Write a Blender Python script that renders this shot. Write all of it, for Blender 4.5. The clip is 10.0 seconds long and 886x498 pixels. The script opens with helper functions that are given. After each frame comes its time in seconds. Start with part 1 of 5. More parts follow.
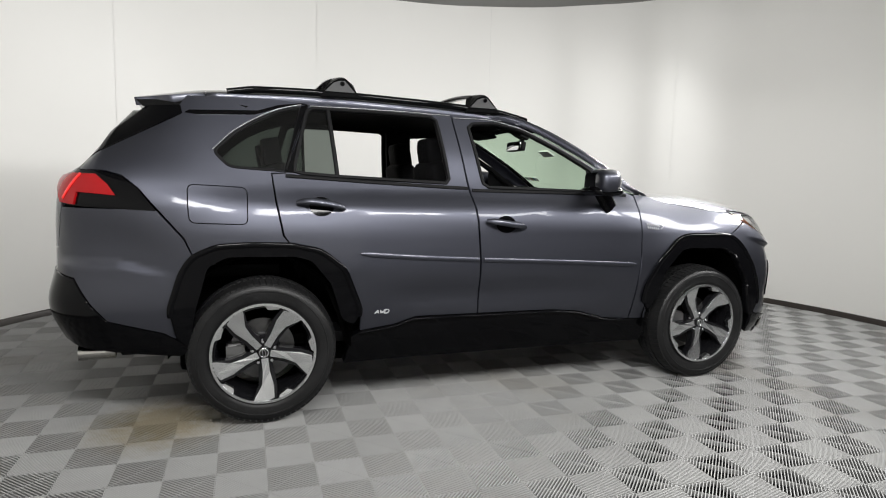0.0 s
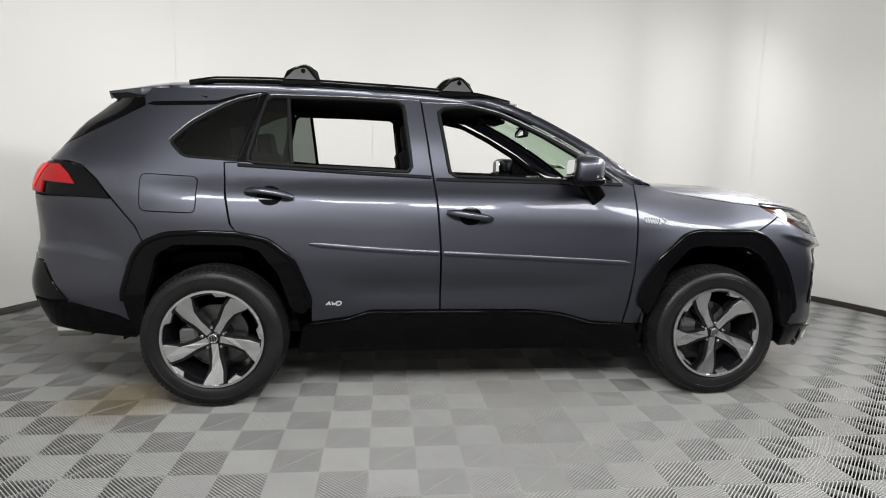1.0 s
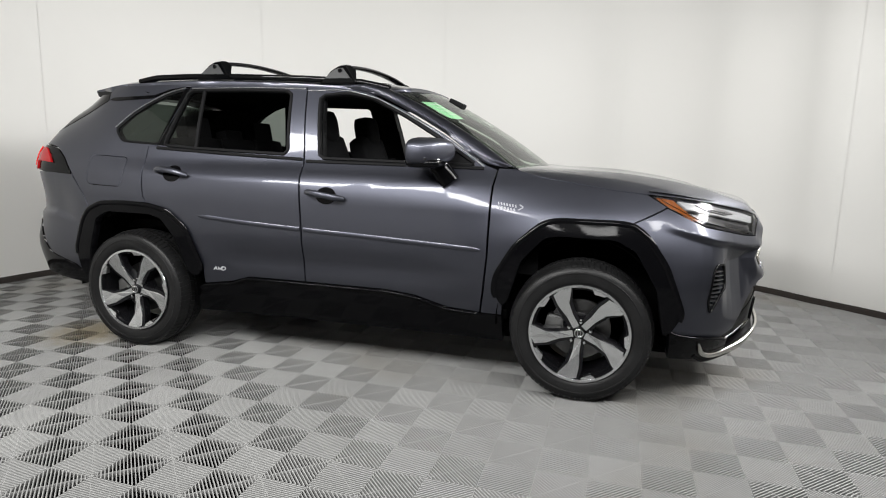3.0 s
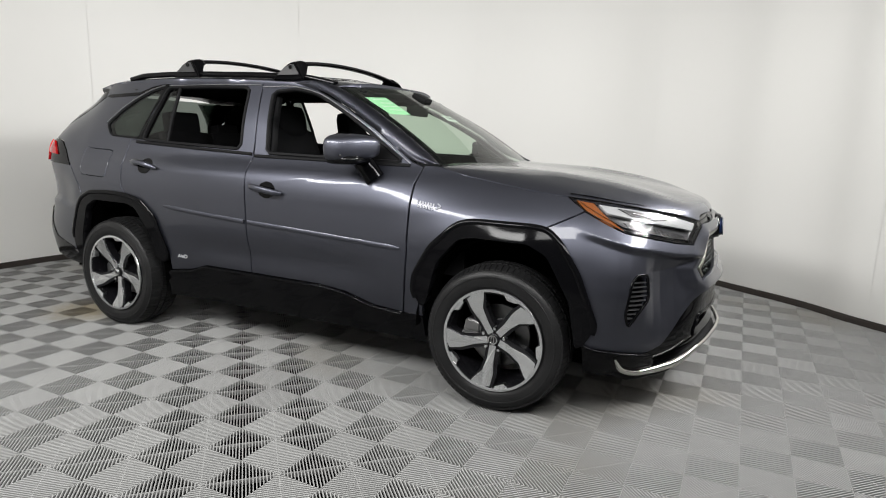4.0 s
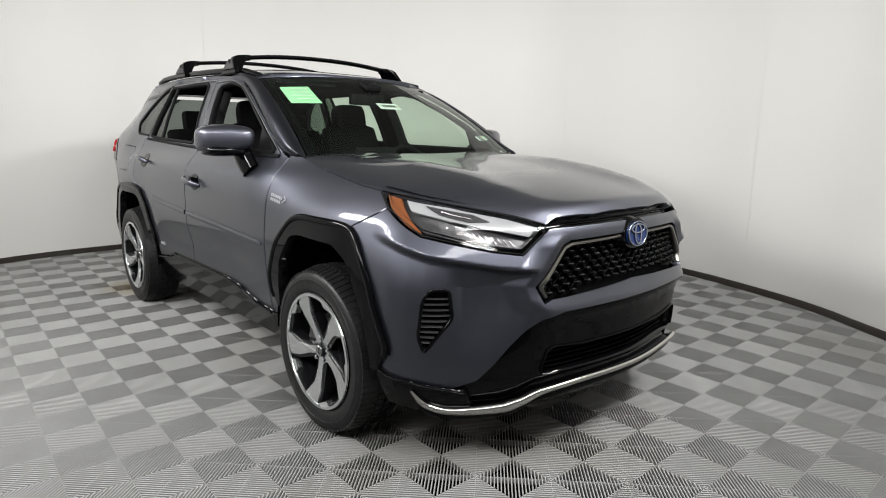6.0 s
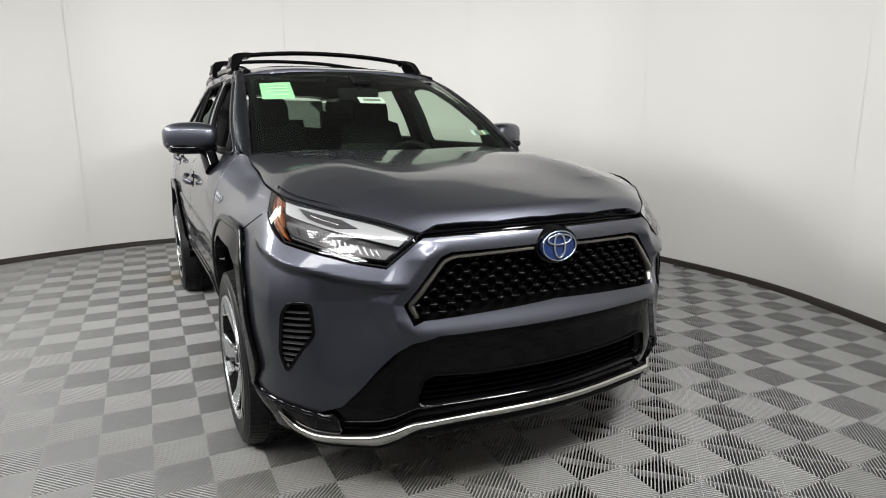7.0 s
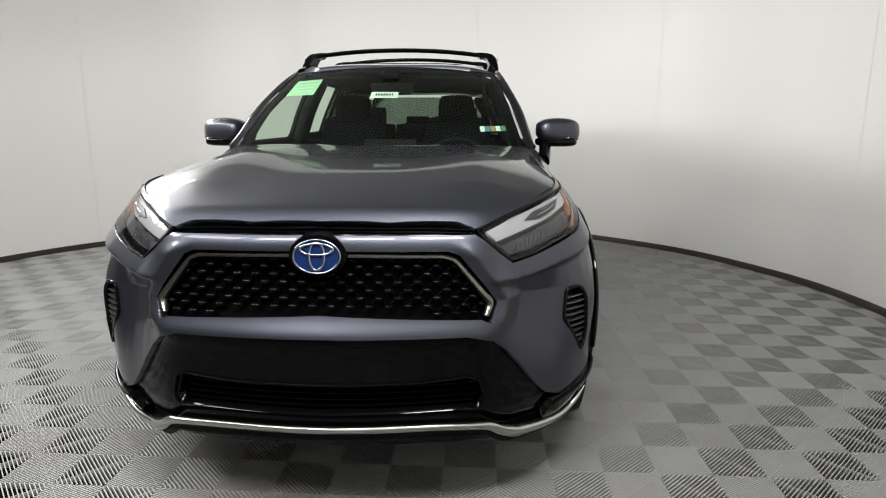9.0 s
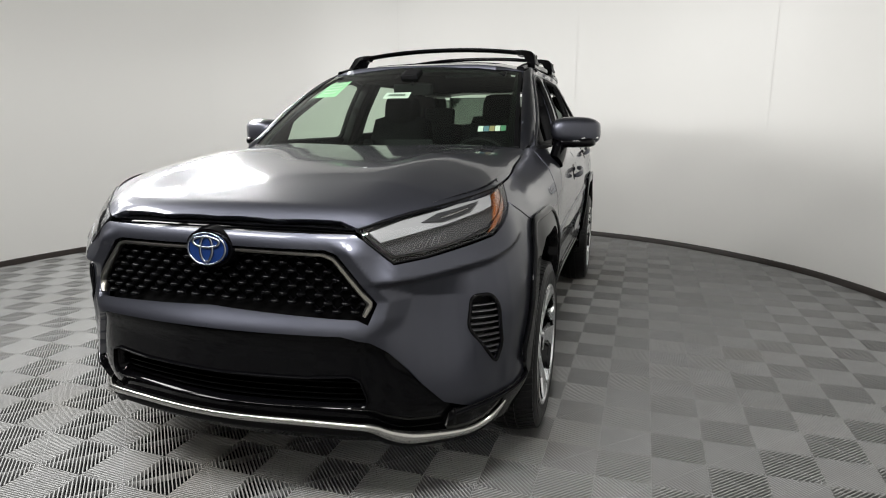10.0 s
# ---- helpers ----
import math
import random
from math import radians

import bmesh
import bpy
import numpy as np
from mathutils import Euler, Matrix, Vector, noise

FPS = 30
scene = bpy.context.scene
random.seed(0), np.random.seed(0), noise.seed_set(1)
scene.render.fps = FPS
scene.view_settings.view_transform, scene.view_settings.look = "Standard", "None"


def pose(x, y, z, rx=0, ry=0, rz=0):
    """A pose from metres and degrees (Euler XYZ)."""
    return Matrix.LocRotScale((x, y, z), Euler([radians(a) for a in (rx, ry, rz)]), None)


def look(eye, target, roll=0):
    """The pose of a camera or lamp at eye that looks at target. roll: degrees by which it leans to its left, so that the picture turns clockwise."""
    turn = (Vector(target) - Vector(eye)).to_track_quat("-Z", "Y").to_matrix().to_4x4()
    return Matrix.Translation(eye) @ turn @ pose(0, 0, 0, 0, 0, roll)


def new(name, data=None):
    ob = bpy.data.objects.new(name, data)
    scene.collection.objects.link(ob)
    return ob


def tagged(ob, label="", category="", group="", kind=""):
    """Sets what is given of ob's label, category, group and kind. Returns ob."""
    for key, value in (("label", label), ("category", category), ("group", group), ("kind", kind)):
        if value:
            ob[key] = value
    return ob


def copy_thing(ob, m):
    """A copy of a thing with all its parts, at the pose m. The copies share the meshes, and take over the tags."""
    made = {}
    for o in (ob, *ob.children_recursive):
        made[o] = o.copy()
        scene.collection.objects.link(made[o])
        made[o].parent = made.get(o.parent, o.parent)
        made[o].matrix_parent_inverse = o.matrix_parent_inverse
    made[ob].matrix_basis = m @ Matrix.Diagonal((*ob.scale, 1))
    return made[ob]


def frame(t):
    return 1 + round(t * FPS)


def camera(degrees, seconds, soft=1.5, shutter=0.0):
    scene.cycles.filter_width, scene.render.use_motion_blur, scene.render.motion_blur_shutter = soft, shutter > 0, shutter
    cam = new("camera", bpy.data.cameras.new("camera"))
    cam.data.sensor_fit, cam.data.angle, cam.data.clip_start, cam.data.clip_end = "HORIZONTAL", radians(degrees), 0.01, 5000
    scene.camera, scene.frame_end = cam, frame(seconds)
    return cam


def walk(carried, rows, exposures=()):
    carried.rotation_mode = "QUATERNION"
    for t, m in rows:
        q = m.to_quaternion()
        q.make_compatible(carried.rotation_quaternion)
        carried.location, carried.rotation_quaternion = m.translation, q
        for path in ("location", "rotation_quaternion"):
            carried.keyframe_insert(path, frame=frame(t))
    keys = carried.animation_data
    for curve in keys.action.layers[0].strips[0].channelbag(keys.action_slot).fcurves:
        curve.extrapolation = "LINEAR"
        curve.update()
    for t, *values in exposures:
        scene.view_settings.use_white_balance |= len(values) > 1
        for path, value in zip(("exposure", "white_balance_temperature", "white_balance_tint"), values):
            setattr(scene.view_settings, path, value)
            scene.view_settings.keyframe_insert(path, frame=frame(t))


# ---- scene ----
cam = camera(73.6, 10.0, soft=1.05)
PATH = [
    (0, (-1.484, -3.858, 1.223), (-0.814, -1.987, 0.993), 1.5),
    (0.5, (-1.031, -3.877, 1.223), (-0.573, -1.948, 0.964), 1.5),
    (1, (-0.567, -3.899, 1.245), (-0.321, -1.934, 0.966), 1.3),
    (1.5, (-0.099, -3.929, 1.239), (-0.054, -1.951, 0.945), 1.0),
    (2, (0.379, -3.906, 1.241), (0.236, -1.934, 0.943), 1.0),
    (2.2, (0.58, -3.931, 1.236), (0.363, -1.967, 0.926), 1.1),
    (3.5, (1.897, -3.71, 1.253), (1.212, -1.861, 0.92), 1.6),
    (4, (2.278, -3.473, 1.29), (1.439, -1.693, 0.932), 1.8),
    (4.5, (2.656, -3.188, 1.285), (1.652, -1.494, 0.937), 1.7),
    (5, (3.009, -2.876, 1.302), (1.846, -1.29, 0.939), 1.3),
    (5.5, (3.261, -2.485, 1.274), (1.931, -1.035, 0.918), 0.9),
    (5.7, (3.359, -2.354, 1.268), (1.981, -0.951, 0.905), 0.8),
    (7, (3.786, -1.222, 1.263), (2.051, -0.307, 0.872), -0.3),
    (7.5, (3.899, -0.834, 1.251), (2.068, -0.129, 0.863), -0.0),
    (8, (3.952, -0.416, 1.268), (2.041, 0.024, 0.873), 0.1),
    (8.5, (4.002, -0.006, 1.26), (2.051, 0.18, 0.863), 0.0),
    (9, (3.914, 0.417, 1.246), (1.954, 0.348, 0.852), 0.1),
    (9.5, (3.847, 0.817, 1.241), (1.913, 0.486, 0.854), 0.1),
    (10, (3.75, 1.203, 1.244), (1.876, 0.623, 0.851), 0.0),
]
walk(cam, [(t, look(eye, aim, roll)) for t, eye, aim, roll in PATH])

# ---- world, lights ----
world = bpy.data.worlds.new("world")
scene.world = world
world.use_nodes = True
world.node_tree.nodes["Background"].inputs[0].default_value = (1, 1, 1, 1)
world.node_tree.nodes["Background"].inputs[1].default_value = 0.0
scene.view_settings.exposure = 0.0

ROOM_C, WALL_H = (0.1, -0.3), 3.35
# the round room's radius at angles in degrees
ROOM_R = [(-180, 3.80), (-160, 3.90), (-140, 3.98), (-120, 4.0), (-60, 4.0), (10, 4.03), (24, 4.03), (38, 3.84), (52, 3.74), (70, 3.66), (90, 3.61), (110, 3.67), (130, 3.74), (155, 3.79), (180, 3.80)]


def room(angle, grow=0.0):
    """The round room's plan at an angle in radians."""
    deg = (math.degrees(angle) + 180) % 360 - 180
    xs, ys = [q[0] for q in ROOM_R], [q[1] for q in ROOM_R]
    i = max(k for k in range(len(xs) - 1) if xs[k] <= deg)
    t = (deg - xs[i]) / (xs[i + 1] - xs[i])
    r = ys[i] + (ys[i + 1] - ys[i]) * t * t * (3 - 2 * t) + grow
    return ROOM_C[0] + r * math.cos(angle), ROOM_C[1] + r * math.sin(angle)


# unseen floods high on the wall, behind the camera's walk; fills added between them
FLOODS = [(-122, 46, 3.0, 1.0), (-103, 44, 2.95, 1.0), (-86, 42, 2.6, 0.95), (-66, 20, 2.7, 0.9), (-46, 30, 2.75, 0.95), (-28, 20, 2.75, 0.9), (-10, 38, 2.6, 0.95), (6, 31, 2.92, 0.7), (20, 58, 3.12, 0.75)]
for deg, power, high, size in FLOODS:
    x, y = room(radians(deg), -0.26)
    data = bpy.data.lights.new("flood_fill_light", "AREA")
    data.shape, data.size, data.size_y, data.energy, data.color = "RECTANGLE", size, 0.5 * size, power, (1.0, 0.995, 0.985)
    data.spread = radians(150)
    flood = new("flood_fill_light", data)
    flood.matrix_world = look((x, y, high), (ROOM_C[0] + 0.1 * (x - ROOM_C[0]), ROOM_C[1] + 0.1 * (y - ROOM_C[1]), 1.1))


# ---- materials ----
def mat(name, color, rough=0.5, metal=0.0, vary=0.0, scale=8.0, bump_by=0.0, bump_scale=200.0, rough_vary=0.0, **kw):
    """A procedural surface: a base colour with stains at one scale and fine relief at another."""
    m = bpy.data.materials.new(name)
    m.use_nodes = True
    nt = m.node_tree
    b = nt.nodes["Principled BSDF"]
    b.inputs["Base Color"].default_value = (*color, 1)
    b.inputs["Roughness"].default_value = rough
    b.inputs["Metallic"].default_value = metal
    for k, v in kw.items():
        b.inputs[k.replace("_", " ")].default_value = v
    if vary or bump_by or rough_vary:
        co = nt.nodes.new("ShaderNodeTexCoord")
    if vary or rough_vary:
        n = nt.nodes.new("ShaderNodeTexNoise")
        n.inputs["Scale"].default_value, n.inputs["Detail"].default_value = scale, 6
        nt.links.new(co.outputs["Object"], n.inputs["Vector"])
    if vary:
        mix = nt.nodes.new("ShaderNodeMix")
        mix.data_type = "RGBA"
        mix.inputs["A"].default_value = (*[c * (1 - vary) for c in color], 1)
        mix.inputs["B"].default_value = (*[min(1, c * (1 + vary)) for c in color], 1)
        nt.links.new(n.outputs["Fac"], mix.inputs["Factor"])
        nt.links.new(mix.outputs["Result"], b.inputs["Base Color"])
    if rough_vary:
        r = nt.nodes.new("ShaderNodeMapRange")
        r.inputs["To Min"].default_value, r.inputs["To Max"].default_value = max(0, rough - rough_vary), min(1, rough + rough_vary)
        nt.links.new(n.outputs["Fac"], r.inputs["Value"])
        nt.links.new(r.outputs["Result"], b.inputs["Roughness"])
    if bump_by:
        f = nt.nodes.new("ShaderNodeTexNoise")
        f.inputs["Scale"].default_value, f.inputs["Detail"].default_value = bump_scale, 3
        nt.links.new(co.outputs["Object"], f.inputs["Vector"])
        bp = nt.nodes.new("ShaderNodeBump")
        bp.inputs["Strength"].default_value, bp.inputs["Distance"].default_value = bump_by, 0.01
        nt.links.new(f.outputs["Fac"], bp.inputs["Height"])
        nt.links.new(bp.outputs["Normal"], b.inputs["Normal"])
    return m


def glass(name, tint, keep, gloss=0.045):
    """Thin tinted glass: lets part of the light straight through and mirrors by its angle."""
    m = bpy.data.materials.new(name)
    m.use_nodes = True
    nt = m.node_tree
    nt.nodes.clear()
    out = nt.nodes.new("ShaderNodeOutputMaterial")
    tr, gl, mx, lw, po, fr = (nt.nodes.new(k) for k in ("ShaderNodeBsdfTransparent", "ShaderNodeBsdfGlossy", "ShaderNodeMixShader", "ShaderNodeLayerWeight", "ShaderNodeMath", "ShaderNodeMapRange"))
    tr.inputs["Color"].default_value = (*[t * keep for t in tint], 1)
    gl.inputs["Roughness"].default_value = 0.015
    po.operation = "POWER"
    po.inputs[1].default_value = 5.0
    nt.links.new(lw.outputs["Facing"], po.inputs[0])
    nt.links.new(po.outputs["Value"], fr.inputs["Value"])
    fr.inputs["To Min"].default_value, fr.inputs["To Max"].default_value = gloss, 1.0
    nt.links.new(fr.outputs["Result"], mx.inputs[0])
    nt.links.new(tr.outputs[0], mx.inputs[1])
    nt.links.new(gl.outputs[0], mx.inputs[2])
    nt.links.new(mx.outputs[0], out.inputs[0])
    return m


def paint():
    """Dark grey metallic paint under clear lacquer, with fine flakes."""
    m = mat("metallic_grey_paint", (0.0615, 0.064, 0.080), 0.42, 0.9, Coat_Weight=1.0, Coat_Roughness=0.02, Coat_IOR=1.31)
    nt = m.node_tree
    b = nt.nodes["Principled BSDF"]
    co, n, ramp = nt.nodes.new("ShaderNodeTexCoord"), nt.nodes.new("ShaderNodeTexVoronoi"), nt.nodes.new("ShaderNodeMapRange")
    n.inputs["Scale"].default_value = 900
    nt.links.new(co.outputs["Object"], n.inputs["Vector"])
    ramp.inputs["To Min"].default_value, ramp.inputs["To Max"].default_value = 0.82, 1.0
    nt.links.new(n.outputs["Distance"], ramp.inputs["Value"])
    nt.links.new(ramp.outputs["Result"], b.inputs["Metallic"])
    dust, mr = nt.nodes.new("ShaderNodeTexNoise"), nt.nodes.new("ShaderNodeMapRange")
    dust.inputs["Scale"].default_value, dust.inputs["Detail"].default_value = 5, 8
    nt.links.new(co.outputs["Object"], dust.inputs["Vector"])
    mr.inputs["To Min"].default_value, mr.inputs["To Max"].default_value = 0.05, 0.075
    nt.links.new(dust.outputs["Fac"], mr.inputs["Value"])
    nt.links.new(mr.outputs["Result"], b.inputs["Coat Roughness"])
    return m


M_paint = paint()
M_black = mat("gloss_black_plastic", (0.0016, 0.0016, 0.002), 0.07, 0, rough_vary=0.03, scale=14, IOR=1.27)
M_net = mat("black_grille_plastic", (0.001, 0.001, 0.0012), 0.09, 0, rough_vary=0.03, scale=40, IOR=1.2)
M_matte = mat("matte_black_plastic", (0.007, 0.007, 0.0075), 0.55, 0, vary=0.2, bump_by=0.1, bump_scale=300, IOR=1.18)
# M_dark: near-black that paints shade in gaps, openings and under the car
M_dark = mat("near_black_shade", (0.0025, 0.0025, 0.0025), 0.9, 0, vary=0.3, scale=6, IOR=1.06)
M_tyre = mat("tyre_rubber", (0.0105, 0.0105, 0.0108), 0.40, 0, vary=0.6, scale=9, bump_by=0.2, bump_scale=90, rough_vary=0.15, IOR=1.32)
M_alu = mat("machined_aluminium", (0.80, 0.81, 0.82), 0.27, 1.0)
M_rimblack = mat("gloss_black_alloy", (0.007, 0.007, 0.008), 0.15, 0.0, IOR=1.35)
M_chrome = mat("chrome", (0.75, 0.75, 0.76), 0.08, 1.0)
M_satin = mat("satin_silver_trim", (0.6, 0.59, 0.56), 0.22, 1.0, rough_vary=0.05, scale=20)
M_champagne = mat("champagne_satin_trim", (0.25, 0.242, 0.215), 0.3, 1.0, rough_vary=0.06, scale=20)
M_trim = mat("dark_satin_trim", (0.24, 0.24, 0.25), 0.32, 0.9)
M_cover = mat("grey_foot_cover", (0.018, 0.018, 0.019), 0.5, 0.0)
M_fin = mat("grey_metallic_fin", (0.22, 0.22, 0.23), 0.3, 0.9)
M_disc = mat("brake_disc_steel", (0.14, 0.14, 0.14), 0.35, 1.0, vary=0.2, scale=40)
M_steel = mat("brushed_steel", (0.32, 0.32, 0.32), 0.35, 1.0, rough_vary=0.1, scale=30)
M_clad = mat("gloss_black_cladding", (0.0025, 0.0025, 0.003), 0.08, 0, rough_vary=0.03, scale=14, IOR=1.21)
M_emblem = mat("dull_silver_rings", (0.34, 0.37, 0.44), 0.22, 1.0)
M_letter = mat("bright_badge_letter", (0.45, 0.46, 0.48), 0.4, 0.2)
M_badge = mat("silver_badge", (0.22, 0.225, 0.24), 0.45, 0.5)
M_red = mat("red_lamp_plastic", (0.27, 0.002, 0.004), 0.1, 0, IOR=1.3, Coat_Weight=0.3, Coat_Roughness=0.02, Emission_Color=(1, 0.02, 0.02, 1), Emission_Strength=0.04)
M_redline = mat("red_lamp_guide", (0.7, 0.02, 0.02), 0.15, 0, Emission_Color=(1, 0.03, 0.02, 1), Emission_Strength=0.25)
M_amber = mat("amber_lamp_plastic", (0.17, 0.048, 0.008), 0.15, 0, Coat_Weight=1.0, Coat_Roughness=0.02)
M_lampwhite = mat("white_light_guide", (0.28, 0.285, 0.29), 0.25, 0, Coat_Weight=0.5)
M_lampdark = mat("lamp_housing_grey", (0.022, 0.022, 0.024), 0.32, 0.0, rough_vary=0.1, scale=40)
M_reflector = mat("lamp_reflector", (0.40, 0.40, 0.41), 0.2, 1.0, rough_vary=0.05, scale=90)
M_lens = glass("clear_lamp_lens", (1, 1, 1), 0.92)
M_screen = glass("green_tinted_windscreen", (0.70, 0.88, 0.71), 0.82)
M_tint = glass("dark_privacy_glass", (0.72, 0.82, 0.75), 0.27)
M_seat = mat("black_seat_fabric", (0.0045, 0.0045, 0.005), 0.8, 0, IOR=1.15, vary=0.25, scale=30, bump_by=0.25, bump_scale=500)
M_dash = mat("black_dashboard", (0.005, 0.005, 0.0055), 0.6, 0, IOR=1.2, vary=0.15, bump_by=0.15, bump_scale=400)
M_liner = mat("dark_headliner", (0.009, 0.009, 0.0095), 0.9, 0, IOR=1.15, vary=0.2, scale=20)
M_tablet = mat("switched_off_screen", (0.01, 0.01, 0.012), 0.08)
M_mirror = mat("mirror_glass", (0.85, 0.87, 0.88), 0.02, 1.0)
M_paper = mat("pale_green_paper", (0.45, 0.78, 0.5), 0.7, 0, vary=0.06, scale=30)
M_white = mat("white_sticker", (0.8, 0.82, 0.8), 0.6)
M_ink = mat("dark_ink", (0.04, 0.05, 0.05), 0.6)
M_blue = mat("blue_emblem_enamel", (0.006, 0.018, 0.075), 0.16, 0.0, IOR=1.4)


# ---- mesh helpers ----
def link_mesh(name, verts, faces, material, parent=None, normals=None, smooth=True, label=""):
    me = bpy.data.meshes.new(name)
    me.from_pydata(np.asarray(verts, float).tolist(), [], [tuple(int(i) for i in f) for f in faces])
    me.materials.append(material)
    if smooth:
        me.polygons.foreach_set("use_smooth", [True] * len(me.polygons))
    if normals is not None:
        me.normals_split_custom_set_from_vertices([tuple(n) for n in normals])
    me.update()
    ob = new(name, me)
    if parent is not None:
        ob.parent = parent
    return tagged(ob, label=label)


def part(name, bm, material, parent, label="", smooth=True, sharp=35):
    """Links a bmesh as one mesh object under a thing or a part."""
    bmesh.ops.recalc_face_normals(bm, faces=bm.faces[:])
    for e in bm.edges:
        e.smooth = len(e.link_faces) == 2 and e.calc_face_angle(0) < radians(sharp)
    me = bpy.data.meshes.new(name)
    bm.to_mesh(me)
    bm.free()
    me.materials.append(material)
    if smooth:
        me.polygons.foreach_set("use_smooth", [True] * len(me.polygons))
    ob = new(name, me)
    if parent is not None:
        ob.parent = parent
    return tagged(ob, label=label)


def rounded(poly, r=0.02, n=4):
    """A closed polygon with its corners eased; r may be a number or one for each corner."""
    out, m = [], len(poly)
    for k in range(m):
        p, q, s = np.array(poly[k - 1], float), np.array(poly[k], float), np.array(poly[(k + 1) % m], float)
        rad = r[k] if isinstance(r, (list, tuple)) else r
        a, b = np.linalg.norm(p - q), np.linalg.norm(s - q)
        cut = min(rad, 0.45 * a, 0.45 * b)
        if cut < 1e-4:
            out.append(tuple(q))
            continue
        a0, b0 = q + (p - q) / a * cut, q + (s - q) / b * cut
        for t in np.linspace(0, 1, n + 1):
            out.append(tuple((1 - t) ** 2 * a0 + 2 * t * (1 - t) * q + t * t * b0))
    return out


def shrunk(poly, d):
    """The polygon moved inwards by d, for the gaps between panels."""
    p = np.array(poly, float)
    area = 0.5 * np.sum(p[:, 0] * np.roll(p[:, 1], -1) - np.roll(p[:, 0], -1) * p[:, 1])
    s = 1 if area > 0 else -1
    out = []
    for k in range(len(p)):
        e1, e2 = p[k] - p[k - 1], p[(k + 1) % len(p)] - p[k]
        n1, n2 = np.array([-e1[1], e1[0]]), np.array([-e2[1], e2[0]])
        n1, n2 = n1 / (np.linalg.norm(n1) + 1e-9), n2 / (np.linalg.norm(n2) + 1e-9)
        n = n1 + n2
        n = n / max(np.linalg.norm(n), 0.5) 
        out.append(tuple(p[k] + s * d * n))
    return out


def sheet2d(poly, holes, step):
    """Triangles and grid cells that fill a polygon with holes, as 2D vertices and faces."""
    from mathutils.geometry import tessellate_polygon
    loops = [poly, *holes]
    flat = [p for loop in loops for p in loop]
    bm = bmesh.new()
    vs = [bm.verts.new((p[0], p[1], 0)) for p in flat]
    for t in tessellate_polygon([[Vector((p[0], p[1], 0)) for p in loop] for loop in loops]):
        try:
            bm.faces.new([vs[i] for i in t])
        except ValueError:
            pass
    lo, hi = np.min(flat, 0), np.max(flat, 0)
    for axis in (0, 1):
        count = int((hi[axis] - lo[axis]) / step)
        for k in range(1, count + 1):
            at = lo[axis] + (hi[axis] - lo[axis]) * k / (count + 1)
            co, no = [0, 0, 0], [0, 0, 0]
            co[axis], no[axis] = at, 1
            bmesh.ops.bisect_plane(bm, geom=bm.verts[:] + bm.edges[:] + bm.faces[:], dist=1e-6, plane_co=co, plane_no=no)
    bm.verts.index_update()
    v = np.array([(p.co.x, p.co.y) for p in bm.verts])
    f = [[p.index for p in q.verts] for q in bm.faces]
    rim = [(e.verts[0].index, e.verts[1].index) for e in bm.edges if len(e.link_faces) == 1]
    bm.free()
    return v, f, rim


